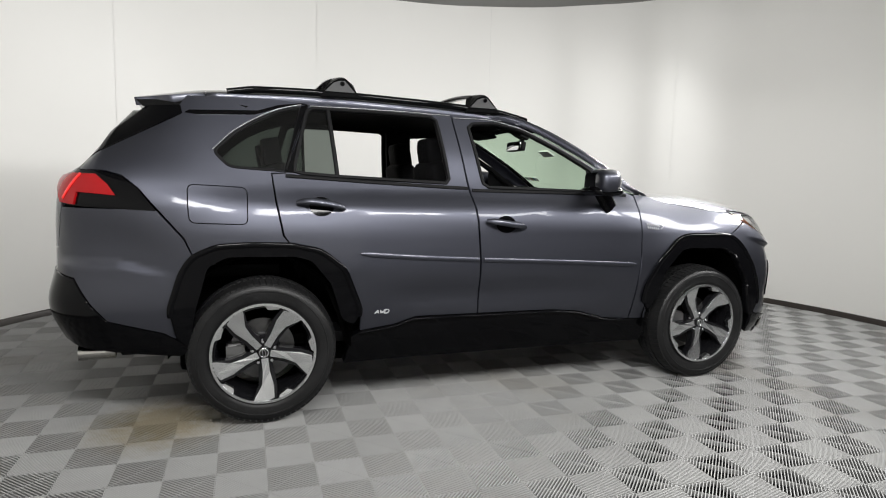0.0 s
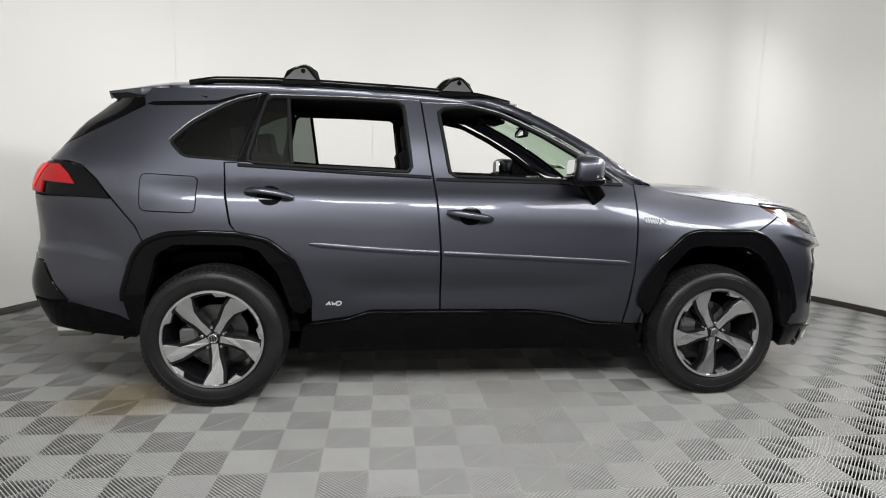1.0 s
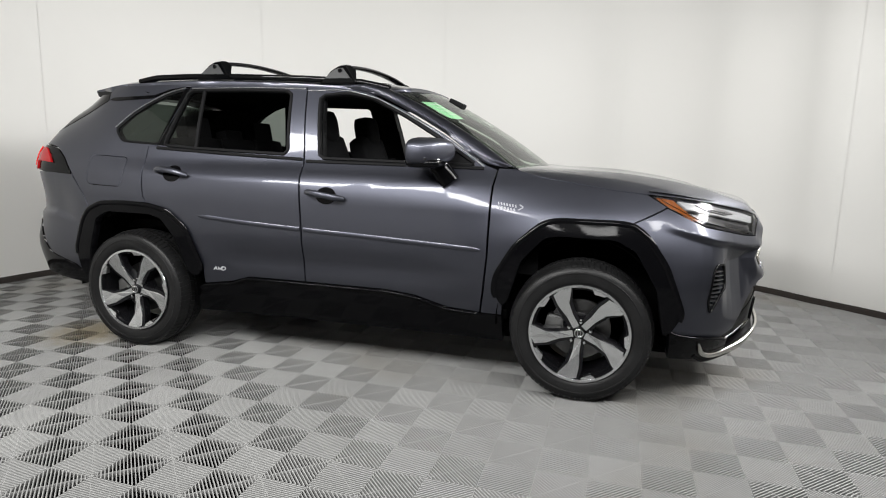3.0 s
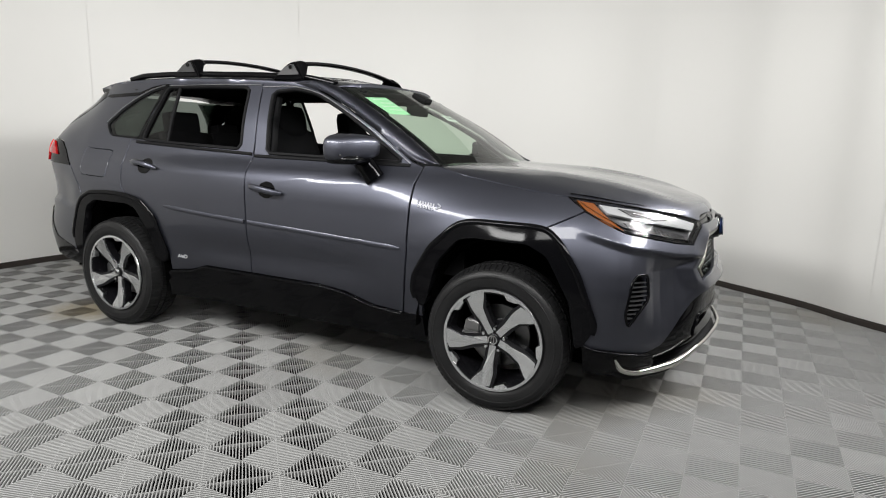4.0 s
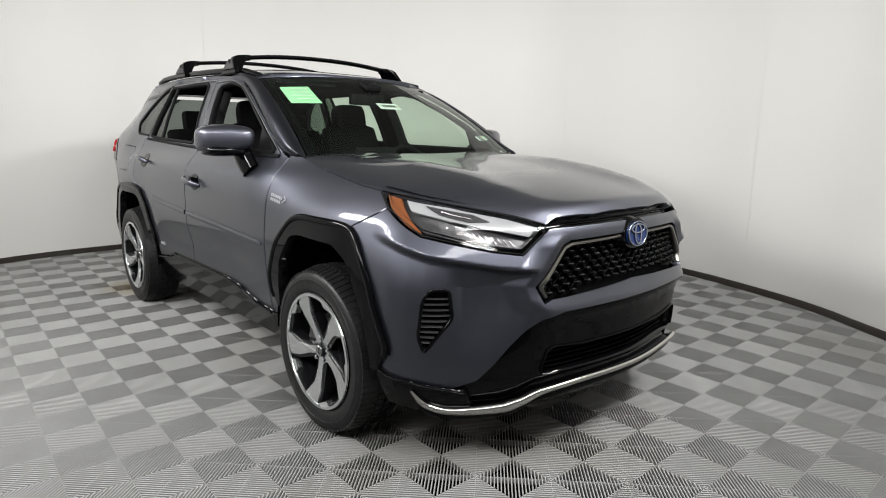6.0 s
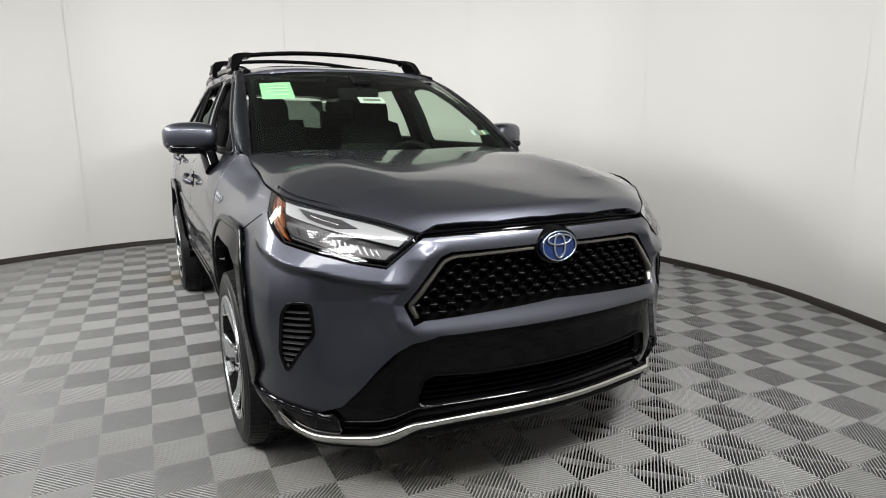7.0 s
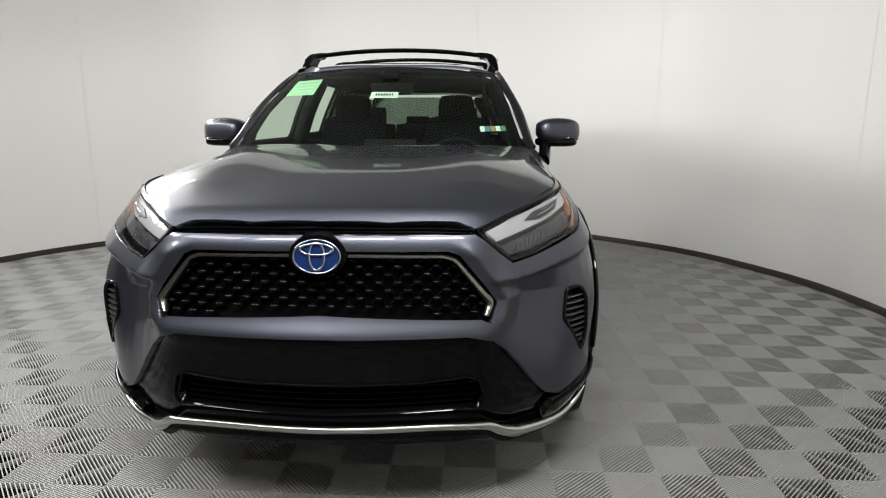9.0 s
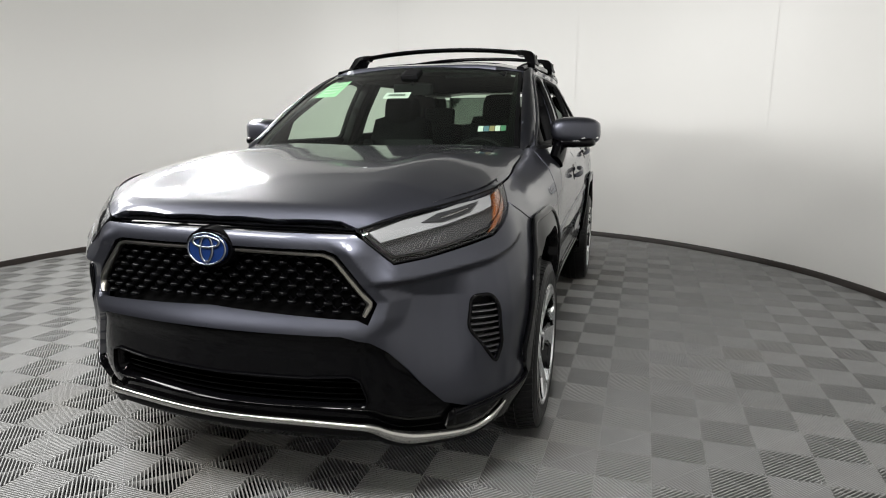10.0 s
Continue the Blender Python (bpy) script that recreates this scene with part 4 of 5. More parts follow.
def grille_mesh():
    """Honeycomb net: slim bars round staggered cells, each with a small rounded tip."""
    bm = bmesh.new()

    def inside(u, z):
        top = np.interp(abs(u), [0, 0.379, 0.413, 0.525], [0.902, 0.897, 0.884, 0.75])
        low = np.interp(abs(u), [0, 0.476, 0.50, 0.525], [0.721, 0.702, 0.69, 0.735])
        return low + 0.004 < z < top - 0.012 and abs(u) < 0.522

    rows, pitch = 9, 0.058
    for r in range(rows):
        z = 0.712 + 0.0235 * r
        for k in range(-10, 11):
            u = (k + 0.5 * (r % 2)) * pitch
            if not inside(u, z):
                continue
            s = 1 if u >= 0 else -1
            for du, dz in ((pitch / 2, 0.0235), (-pitch / 2, 0.0235)):
                a, b = (u, z), (u + du, z + dz)
                if not inside(*b):
                    b = (u + du * 0.7, z + dz * 0.7)
                pa = body(np.array([abs(a[0])]), np.array([a[1]]), -0.044)[0] * np.array([1, math.copysign(1, a[0]), 1])
                pb = body(np.array([abs(b[0])]), np.array([b[1]]), -0.044)[0] * np.array([1, math.copysign(1, b[0]), 1])
                d = (pb - pa) / np.linalg.norm(pb - pa)
                up = np.array([1, 0, 0]) - d * d[0]
                up /= np.linalg.norm(up)
                c = np.cross(d, up)
                ring = []
                for p in (pa, pb):
                    ring.append([bm.verts.new(p + c * 0.003), bm.verts.new(p + up * 0.001), bm.verts.new(p - c * 0.003), bm.verts.new(p - up * 0.02)])
                for m in range(4):
                    bm.faces.new([ring[0][m], ring[0][(m + 1) % 4], ring[1][(m + 1) % 4], ring[1][m]])
            # raised node
            p = body(np.array([abs(u)]), np.array([z]), -0.024)[0] * np.array([1, math.copysign(1, u), 1])
            rings = []
            for rad, out in ((1.0, -0.008), (0.82, 0.001), (0.45, 0.006)):
                rings.append([bm.verts.new(p + np.array([out, 0.019 * rad * math.cos(t), 0.010 * rad * math.sin(t)])) for t in np.linspace(0, 2 * math.pi, 8, endpoint=False)])
            tip = bm.verts.new(p + np.array([0.0075, 0, 0]))
            for m in range(8):
                for r0, r1 in zip(rings[:-1], rings[1:]):
                    bm.faces.new([r0[m], r0[(m + 1) % 8], r1[(m + 1) % 8], r1[m]])
                bm.faces.new([rings[2][m], rings[2][(m + 1) % 8], tip])
    return bm


part("grille_net", grille_mesh(), M_net, grille, label="gloss black honeycomb net", sharp=80)
panel("bonnet_slot", [(0, 0.990), (0.46, 0.974), (0.492, 0.948), (0.44, 0.930), (0, 0.932)], M_black, suv, off=-0.04, sym=True, hem=0.0, step=0.08)
sym_bar("slot_lip", [(0, 0.962), (0.30, 0.959), (0.47, 0.952)], 0.005, 0.016, M_clad, -0.022, 0.04)

# emblem: an oval badge with plain crossed ovals
emblem = part("emblem", lathe([(0, -0.0), (0.075, 0.0), (0.082, -0.006), (0.082, -0.02), (0.0, -0.02)], 40), M_blue, suv, "blue oval emblem with silver rings")
E_AT = body(np.array([0.0]), np.array([0.893]), 0.014)[0]
emblem.matrix_local = Matrix.Translation(Vector(E_AT)) @ Matrix.Rotation(radians(90), 4, "Z") @ Matrix.Rotation(radians(-6), 4, "X") @ Matrix.Diagonal((0.84, -1.0, 0.60, 1))


def oval(parent, rx, rz, cz, w, y):
    t = np.linspace(0, 2 * math.pi, 40, endpoint=False)
    p = np.stack([rx * np.cos(t), np.full(40, y), cz + rz * np.sin(t)], 1)
    return sweep("emblem_ring", p, np.array([0, 1.0, 0]), w, 0.006, M_emblem, parent, closed=True, n=8)


oval(emblem, 0.080, 0.080, 0, 0.008, 0.002)
oval(emblem, 0.026, 0.066, 0.0, 0.010, 0.003)
oval(emblem, 0.056, 0.027, 0.034, 0.010, 0.004)
ring_back = part("emblem_plinth", lathe([(0, 0.0), (0.092, 0.0), (0.105, -0.03), (0, -0.03)], 40), M_black, suv)
ring_back.matrix_local = Matrix.Translation(Vector(E_AT) - Vector((0.010, 0, 0))) @ Matrix.Rotation(radians(90), 4, "Z") @ Matrix.Diagonal((0.90, -1.0, 0.65, 1))

# headlamps and side vents
for side in (1, -1):
    lamp = panel("headlamp", HEADLAMP, M_lampdark, suv, off=-0.045, hem=-0.03, side=side, step=0.06, gap=0.004, label="clear-lensed headlamp with white light bars and amber corner")
    panel("lens", HEADLAMP, M_lens, lamp, off=0.0, hem=0.0, side=side, step=0.06, gap=0.003).visible_shadow = False
    panel("amber_reflector", [(1.222, 1.044), (1.130, 1.034), (0.965, 0.924), (1.03, 0.944), (1.165, 1.003)], M_amber, lamp, off=-0.012, hem=0.02, side=side, step=0.03, label="amber corner reflector")
    panel("light_bar", [(1.095, 1.030), (0.86, 1.010), (0.64, 0.975), (0.520, 0.948), (0.556, 0.917), (0.66, 0.935), (0.88, 0.971), (1.045, 0.996)], M_lampwhite, lamp, off=-0.018, hem=0.02, side=side, step=0.03, label="white hooked light bar")
    panel("lamp_recess", [(0.975, 1.016), (0.765, 0.990), (0.705, 0.968), (0.78, 0.966), (0.91, 0.988)], M_lampdark, lamp, off=-0.012, hem=0.006, side=side, step=0.03, label="dark recess in the light bar")
    skin_bar("recess_rib", [(0.90, 0.998), (0.77, 0.976)], 0.006, 0.004, M_reflector, lamp, -0.010, side, 0.02)
    panel("lamp_bezel", [(1.03, 0.972), (0.88, 0.956), (0.70, 0.924), (0.572, 0.900), (0.602, 0.878), (0.70, 0.880), (0.96, 0.925)], M_lampdark, lamp, off=-0.024, hem=0.01, side=side, step=0.03, label="gloss black lower bezel")
    skin_bar("bezel_edge", [(0.955, 0.957), (0.93, 0.935), (0.90, 0.922)], 0.003, 0.004, M_reflector, lamp, -0.020, side, 0.01)
    for k in range(8):
        skin_bar("reflector_rib", [(0.615 + 0.022 * k, 0.882 + 0.003 * k), (0.634 + 0.022 * k, 0.903 + 0.004 * k)], 0.0024, 0.005, M_reflector, lamp, -0.021, side, 0.02)
    hp = np.array(HEADLAMP)
    sweep("lamp_seal", body(hp[:, 0], hp[:, 1], -0.004), skin_normal(hp[:, 0], hp[:, 1]), 0.005, 0.010, M_matte, lamp, side, closed=True)
    vent = panel("side_vent", rounded(VENT, 0.02), M_matte, suv, off=-0.035, hem=-0.03, side=side, label="gloss black side vent with fins")
    for k in range(9):
        z = 0.540 + 0.020 * k
        u0, u1 = np.interp(z, [0.505, 0.632, 0.730], [0.935, 0.838, 0.850]), np.interp(z, [0.505, 0.56, 0.70, 0.729], [0.94, 0.962, 0.957, 0.937])
        skin_bar("vent_fin", [(u0 + 0.01, z), ((u0 + u1) / 2, z), (u1 - 0.005, z)], 0.005, 0.026, M_fin, vent, -0.016, side, 0.03)
    vp = np.array(rounded(VENT, 0.02))
    sweep("vent_frame", body(vp[:, 0], vp[:, 1], 0.0), skin_normal(vp[:, 0], vp[:, 1]), 0.012, 0.014, M_black, vent, side, closed=True)

# ---- tail ----
for side in (1, -1):
    tail = panel("tail_lamp", TAIL, M_black, suv, off=0.004, hem=0.04, side=side, label="red and smoked tail lamp")
    panel("red_lens", [(4.985, 1.213), (5.13, 1.216), (5.285, 1.204), (5.243, 1.150), (5.165, 1.082), (5.075, 1.073), (5.065, 1.132), (4.89, 1.120), (4.93, 1.172)], M_red, tail, off=0.016, hem=0.02, side=side, label="red tail lamp lens")
    skin_bar("light_guide", [(5.06, 1.215), (5.10, 1.16), (5.14, 1.10)], 0.014, 0.006, M_redline, tail, 0.018, side)
    panel("rear_bumper", [(4.721, 1.056), (4.603, 0.922), (4.566, 0.842), (4.618, 0.767), (4.672, 0.587), (4.645, 0.452), (4.70, 0.482), (4.937, 0.541), (5.009, 0.618), (5.10, 0.735), (5.30, 0.76), (U_END, 0.76), (U_END, 0.84), (5.30, 0.86), (5.18, 1.06)],
          M_paint, suv, gap=0.002, side=side, hem=0.03, step=0.02, label="dark grey metallic rear bumper")
    panel("lower_rear_bumper", [(4.645, 0.448), (4.70, 0.478), (4.937, 0.537), (5.013, 0.614), (5.104, 0.731), (5.30, 0.756), (U_END, 0.756), (U_END, 0.42), (5.2, 0.425), (4.85, 0.385), (4.62, 0.365), (4.58, 0.405)],
          M_black, suv, off=0.006, side=side, hem=0.05, step=0.02, label="gloss black lower rear bumper")
panel("tailgate", [(5.185, 1.07), (5.30, 0.865), (U_END, 0.845), (U_END, 1.20), (5.305, 1.210), (5.26, 1.15)], M_paint, suv, hem=0.02, label="dark grey metallic tailgate")
panel("tailgate", [(5.185, 1.07), (5.30, 0.865), (U_END, 0.845), (U_END, 1.20), (5.305, 1.210), (5.26, 1.15)], M_paint, suv, hem=0.02, side=-1, label="dark grey metallic tailgate")
for side in (1, -1):
    panel("tailgate_glass", [(5.13, 1.240), (5.3, 1.220), (U_END, 1.205), (U_END, 1.55), (4.76, 1.53), (4.85, 1.44), (5.02, 1.34)], M_tint, suv, off=-0.004, hem=0.0, side=side, label="dark tinted tailgate window").visible_shadow = False
    panel("pillar_garnish", [(5.132, 1.238), (5.22, 1.232), (5.12, 1.36), (4.99, 1.46), (4.85, 1.555), (4.65, 1.56), (4.637, 1.520), (4.815, 1.432), (4.962, 1.355), (5.093, 1.293)], M_black, suv, off=0.002, hem=0.03, side=side, label="gloss black pillar garnish")
pipe = part("exhaust_tip", lathe([(0.032, 0), (0.038, 0.0), (0.038, 0.16), (0.032, 0.16), (0.032, 0.01)], 28), M_satin, suv, "bright steel exhaust tip")
pipe.matrix_local = pose(-2.04, -0.60, 0.336, 0, 0, 93)

# ---- door mirrors ----
for side in (1, -1):
    bm = bmesh.new()
    bmesh.ops.create_uvsphere(bm, u_segments=28, v_segments=16, radius=1)
    for v in bm.verts:
        x, y, z = v.co
        ex = lambda q, n: math.copysign(abs(q) ** n, q)
        x, y, z = ex(x, 0.62), ex(y, 0.55), ex(z, 0.55)
        yy = 0.124 * y
        x2 = 0.115 * x * (1 - 0.22 * y) if x > 0 else 0.055 * x
        v.co = Vector((0.525 + x2 - 0.03 * y, -side * (0.935 + yy), 1.244 + (0.070 - 0.010 * max(0.0, -y)) * z * (1 - 0.10 * max(0.0, z) * abs(y) ** 3) - 0.006 * y))
    cap = part("door_mirror", bm, M_paint, suv, "dark grey door mirror with a black foot", sharp=60)
    bm = bmesh.new()
    bmesh.ops.create_uvsphere(bm, u_segments=24, v_segments=12, radius=1)
    for v in bm.verts:
        x, y, z = v.co
        ex = lambda q, n: math.copysign(abs(q) ** n, q)
        v.co = Vector((0.532 + 0.098 * ex(x, 0.62), -side * (0.925 + 0.114 * ex(y, 0.55)), 1.184 + 0.028 * ex(z, 0.6)))
    part("mirror_base_shell", bm, M_black, cap, sharp=60)
    sweep("turn_signal", [(0.622, -0.84, 1.214), (0.632, -0.90, 1.210), (0.606, -0.98, 1.206), (0.552, -1.045, 1.208)], np.array([1, -0.5, 0]), 0.014, 0.02, M_chrome, cap, side, label="bright turn signal strip")
    bm = prism(rounded([(-0.095, -0.06), (0.095, -0.055), (0.09, 0.055), (-0.09, 0.06)], 0.03), 0, 0.006)
    gl = part("mirror_glass", bm, M_mirror, cap)
    gl.matrix_local = pose(0.472, -side * 0.935, 1.232, 0, 0, 90)
    sweep("mirror_foot", dense([(0.560, -0.865, 1.195), (0.60, -0.86, 1.145), (0.645, -0.85, 1.085)], 0.02), np.array([0.2, -1, 0.2]), 0.105, 0.06, M_black, cap, side, square=2.6, n=12, label="gloss black mirror foot")
    panel("mirror_sail", [(2.14, 1.168), (2.36, 1.310), (2.34, 1.170)], M_matte, suv, off=-0.006, hem=0.01, side=side)


# ---- wheels ----
TYRE_R = 0.363


def build_wheel():
    wheel = part("wheel", lathe([(0.226, 0.10), (0.243, 0.095), (0.247, 0.105), (0.253, 0.112), (0.253, 0.118), (0.239, 0.118), (0.233, 0.10), (0.216, 0.02), (0.211, -0.09), (0.246, -0.10), (0.246, -0.11)][::-1], 72), M_rimblack, suv, "five-spoke machined alloy wheel with gloss black pockets")
    prof = [(0.246, -0.10), (0.270, -0.112), (0.304, -0.114), (0.332, -0.106), (0.343, -0.096), (0.352, -0.075), (TYRE_R - 0.006, -0.03), (TYRE_R - 0.006, 0.03), (0.352, 0.075), (0.345, 0.096), (0.338, 0.108), (0.327, 0.113), (0.320, 0.117), (0.304, 0.1185), (0.278, 0.117), (0.262, 0.112), (0.248, 0.100)]
    part("tyre", lathe(prof, 96), M_tyre, wheel, "black rubber tyre with a blocky tread", sharp=60)
    bm = bmesh.new()
    for k in range(76):
        for y0, y1, sk in ((0.045, 0.108, 1), (-0.108, -0.045, -1), (0.004, 0.038, -1), (-0.038, -0.004, 1)):
            a = 2 * math.pi * (k + 0.25 * (sk > 0)) / 76
            w = 0.80 * math.pi / 76
            ring = []
            for yy, aa in ((y0, a - w), (y0, a + w), (y1, a + w + 0.02 * sk), (y1, a - w + 0.02 * sk)):
                drop = 0.0 if abs(yy) < 0.04 else 0.003 if abs(yy) < 0.08 else 0.018
                ring.append((yy, aa, drop))
            lo = [bm.verts.new(((TYRE_R - 0.014 - d) * math.cos(q), y, (TYRE_R - 0.014 - d) * math.sin(q))) for y, q, d in ring]
            hi = [bm.verts.new(((TYRE_R - d) * math.cos(q), y, (TYRE_R + 0.003 - d) * math.sin(q))) for y, q, d in ring]
            bm.faces.new(hi)
            for m in range(4):
                bm.faces.new([lo[m], lo[(m + 1) % 4], hi[(m + 1) % 4], hi[m]])
    part("tread", bm, M_tyre, wheel, smooth=False)
    part("sidewall_ring", lathe([(0.304, 0.1165), (0.307, 0.1200), (0.311, 0.1200), (0.314, 0.1165)], 72), M_tyre, wheel)
    part("rim_lip", lathe([(0.237, 0.112), (0.239, 0.1195), (0.251, 0.1195), (0.254, 0.114)], 80), M_alu, wheel, "bright machined rim edge")
    part("brake_disc", lathe([(0.07, 0.005), (0.155, 0.005), (0.155, -0.015), (0.07, -0.015)], 48), M_disc, wheel)
    cal = bmesh.new()
    prism([(0.085, -0.06), (0.165, -0.075), (0.18, 0), (0.165, 0.075), (0.085, 0.06)], -0.03, 0.05, cal)
    bmesh.ops.bevel(cal, geom=cal.edges[:], offset=0.01, segments=2, affect="EDGES")
    part("brake_caliper", cal, M_steel, wheel, "grey brake caliper")
    part("hub", lathe([(0, 0.05), (0.075, 0.05), (0.085, 0.03), (0.085, -0.05), (0, -0.05)], 36), M_rimblack, wheel)
    SPOKE = [(0.030, -0.034), (0.100, -0.036), (0.172, -0.044), (0.233, -0.036), (0.242, 0.012), (0.228, 0.084), (0.157, 0.042), (0.100, 0.034), (0.030, 0.034)]
    FACE = [(0.030, -0.018), (0.100, -0.019), (0.172, -0.030), (0.231, -0.024), (0.241, 0.012), (0.2275, 0.076), (0.210, 0.068), (0.160, 0.030), (0.100, 0.019), (0.030, 0.018)]
    WEDGE = [(0.211, -0.120), (0.230, -0.081), (0.2405, -0.042), (0.221, -0.047), (0.196, -0.090)]
    for k in range(5):
        a = 2 * math.pi * k / 5 - math.pi / 2 + 0.10
        c, s = math.cos(a), math.sin(a)
        turn = lambda poly: [(r * c - t * s, r * s + t * c) for r, t in poly]

        def dished(bm):
            for v in bm.verts:
                r = math.hypot(v.co.x, v.co.z)
                v.co.y += 0.028 * ((r - 0.03) / 0.2) ** 1.5
            return bm
        b = dished(prism(turn(SPOKE), 0.03, 0.078))
        part("spoke", b, M_rimblack, wheel, smooth=False)
        b = dished(prism(turn(FACE), 0.074, 0.086, inset=0.002))
        part("spoke_face", b, M_alu, wheel, "machined silver spoke face", smooth=False)
        b = dished(prism(turn(WEDGE), 0.06, 0.086, inset=0.002))
        part("rim_wedge", b, M_alu, wheel, smooth=False)
        al = a + math.pi / 5
        nut = part("lug_nut", lathe([(0, 0.098), (0.007, 0.097), (0.0095, 0.092), (0.0105, 0.06), (0, 0.06)], 6), M_chrome, wheel)
        nut.location = (0.056 * math.cos(al), 0, 0.056 * math.sin(al))
    part("center_cap", lathe([(0, 0.101), (0.020, 0.100), (0.028, 0.096), (0.031, 0.085), (0.031, 0.06), (0, 0.06)], 32), M_rimblack, wheel, "black center cap with a silver ring")
    t = np.linspace(0, 2 * math.pi, 28, endpoint=False)
    sweep("cap_ring", np.stack([0.021 * np.cos(t), np.full(28, 0.1005), 0.021 * np.sin(t)], 1), np.array([0, 1.0, 0]), 0.005, 0.004, M_chrome, wheel, closed=True)
    sweep("cap_ring", np.stack([0.007 * np.cos(t), np.full(28, 0.1015), 0.018 * np.sin(t)], 1), np.array([0, 1.0, 0]), 0.004, 0.004, M_chrome, wheel, closed=True)
    return wheel


first_wheel = build_wheel()
WHEEL_Y = 0.803
spots = [(1.345, 1, 0), (-1.345, 1, 12), (1.345, -1, 20), (-1.345, -1, 40)]
for k, (x, side, spin) in enumerate(spots):
    m = pose(x, -side * WHEEL_Y, 0.358, 0, 0, 180 if side > 0 else 0) @ pose(0, 0, 0, 0, spin, 0)
    if k == 0:
        first_wheel.matrix_local = m
    else:
        w = copy_thing(first_wheel, m)
# wheel housings, with the shade put into their colour
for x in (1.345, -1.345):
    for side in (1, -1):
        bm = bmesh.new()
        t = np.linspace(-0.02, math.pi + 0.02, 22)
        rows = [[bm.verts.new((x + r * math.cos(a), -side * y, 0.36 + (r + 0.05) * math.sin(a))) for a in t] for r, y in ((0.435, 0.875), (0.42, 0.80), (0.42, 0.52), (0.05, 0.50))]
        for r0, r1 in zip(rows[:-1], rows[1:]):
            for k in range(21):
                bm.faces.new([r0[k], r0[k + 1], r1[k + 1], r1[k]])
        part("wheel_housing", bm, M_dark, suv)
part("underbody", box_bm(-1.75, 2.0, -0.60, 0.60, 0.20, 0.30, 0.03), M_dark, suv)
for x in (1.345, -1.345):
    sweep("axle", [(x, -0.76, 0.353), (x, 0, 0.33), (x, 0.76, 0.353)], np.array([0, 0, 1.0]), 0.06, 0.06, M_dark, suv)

# ---- inside the car ----
for side in (1, -1):
    for nm, poly, win in (("door_lining", DOOR_F, WIN_F), ("door_lining", DOOR_R, WIN_R)):
        panel(nm, shrunk(poly, 0.008), M_dash, suv, holes=[shrunk(win, -0.002)], off=-0.045, hem=0.0, side=side, step=0.1)
    panel("pillar_lining", [(3.995, 1.60), (4.13, 1.15), (4.85, 1.15), (4.95, 1.24), (4.80, 1.45), (4.68, 1.52), (4.45, 1.57), (4.2, 1.60)], M_dash, suv, holes=[shrunk(QGLASS, -0.002)], off=-0.045, hem=0.0, side=side, step=0.1)
for side in (1, -1):
    panel("b_pillar_lining", [(3.03, 0.80), (3.20, 0.80), (3.235, 1.20), (3.285, 1.585), (3.10, 1.575), (3.04, 1.19)], M_dash, suv, off=-0.03, hem=0.05, side=side)
panel("headliner", [(0, 0.27), (0.5, 0.18), (0.60, -0.2), (0.60, -1.4), (0.56, -1.75), (0.0, -1.80)], M_liner, suv, chart=roof_half, sym=True, off=-0.045, hem=0.02, step=0.1)
part("cabin_floor", box_bm(-2.0, 0.95, -0.72, 0.72, 0.34, 0.40, 0.01), M_dash, suv)
part("cargo_floor", box_bm(-2.1, -1.25, -0.62, 0.62, 0.70, 0.76, 0.01), M_dash, suv)


def soft_block(size, at, lean=0.0, bulge=0.14, power=0.45, name="cushion", material=None, parent=None, label=""):
    """A padded block: a rounded box with swelling sides."""
    bm = bmesh.new()
    bmesh.ops.create_cube(bm, size=2)
    bmesh.ops.subdivide_edges(bm, edges=bm.edges[:], cuts=5, use_grid_fill=True)
    for v in bm.verts:
        d = v.co.normalized()
        c = v.co.copy()
        for k in range(3):
            o = [j for j in range(3) if j != k]
            c[k] = math.copysign(abs(c[k]) ** 1.0, c[k]) * (1 - bulge * 0.5 * (c[o[0]] ** 4 + c[o[1]] ** 4) / 2)
        v.co = Vector((c.x * size[0] / 2, c.y * size[1] / 2, c.z * size[2] / 2))
    bmesh.ops.transform(bm, matrix=Matrix.Translation(at) @ Matrix.Rotation(radians(lean), 4, "Y"), verts=bm.verts[:])
    return part(name, bm, material or M_seat, parent, label=label, sharp=75)


def front_seat(y):
    base = soft_block((0.52, 0.50, 0.16), (0.06, y, 0.66), -6, name="front_seat", parent=suv, label="black fabric front seat")
    soft_block((0.15, 0.46, 0.74), (-0.25, y, 0.98), -14, bulge=0.5, name="backrest", parent=base)
    for s in (-1, 1):
        soft_block((0.16, 0.07, 0.50), (-0.20, y + s * 0.215, 0.93), -14, name="side_bolster", parent=base)
    soft_block((0.12, 0.25, 0.21), (-0.325, y, 1.375), -10, bulge=0.6, name="headrest", parent=base)
    for s in (-1, 1):
        sweep("headrest_post", [(-0.31, y + s * 0.06, 1.20), (-0.325, y + s * 0.06, 1.32)], np.array([0, 1.0, 0]), 0.012, 0.012, M_chrome, base)
    part("seat_base", box_bm(-0.2, 0.22, y - 0.2, y + 0.2, 0.40, 0.60, 0.02), M_dash, base)


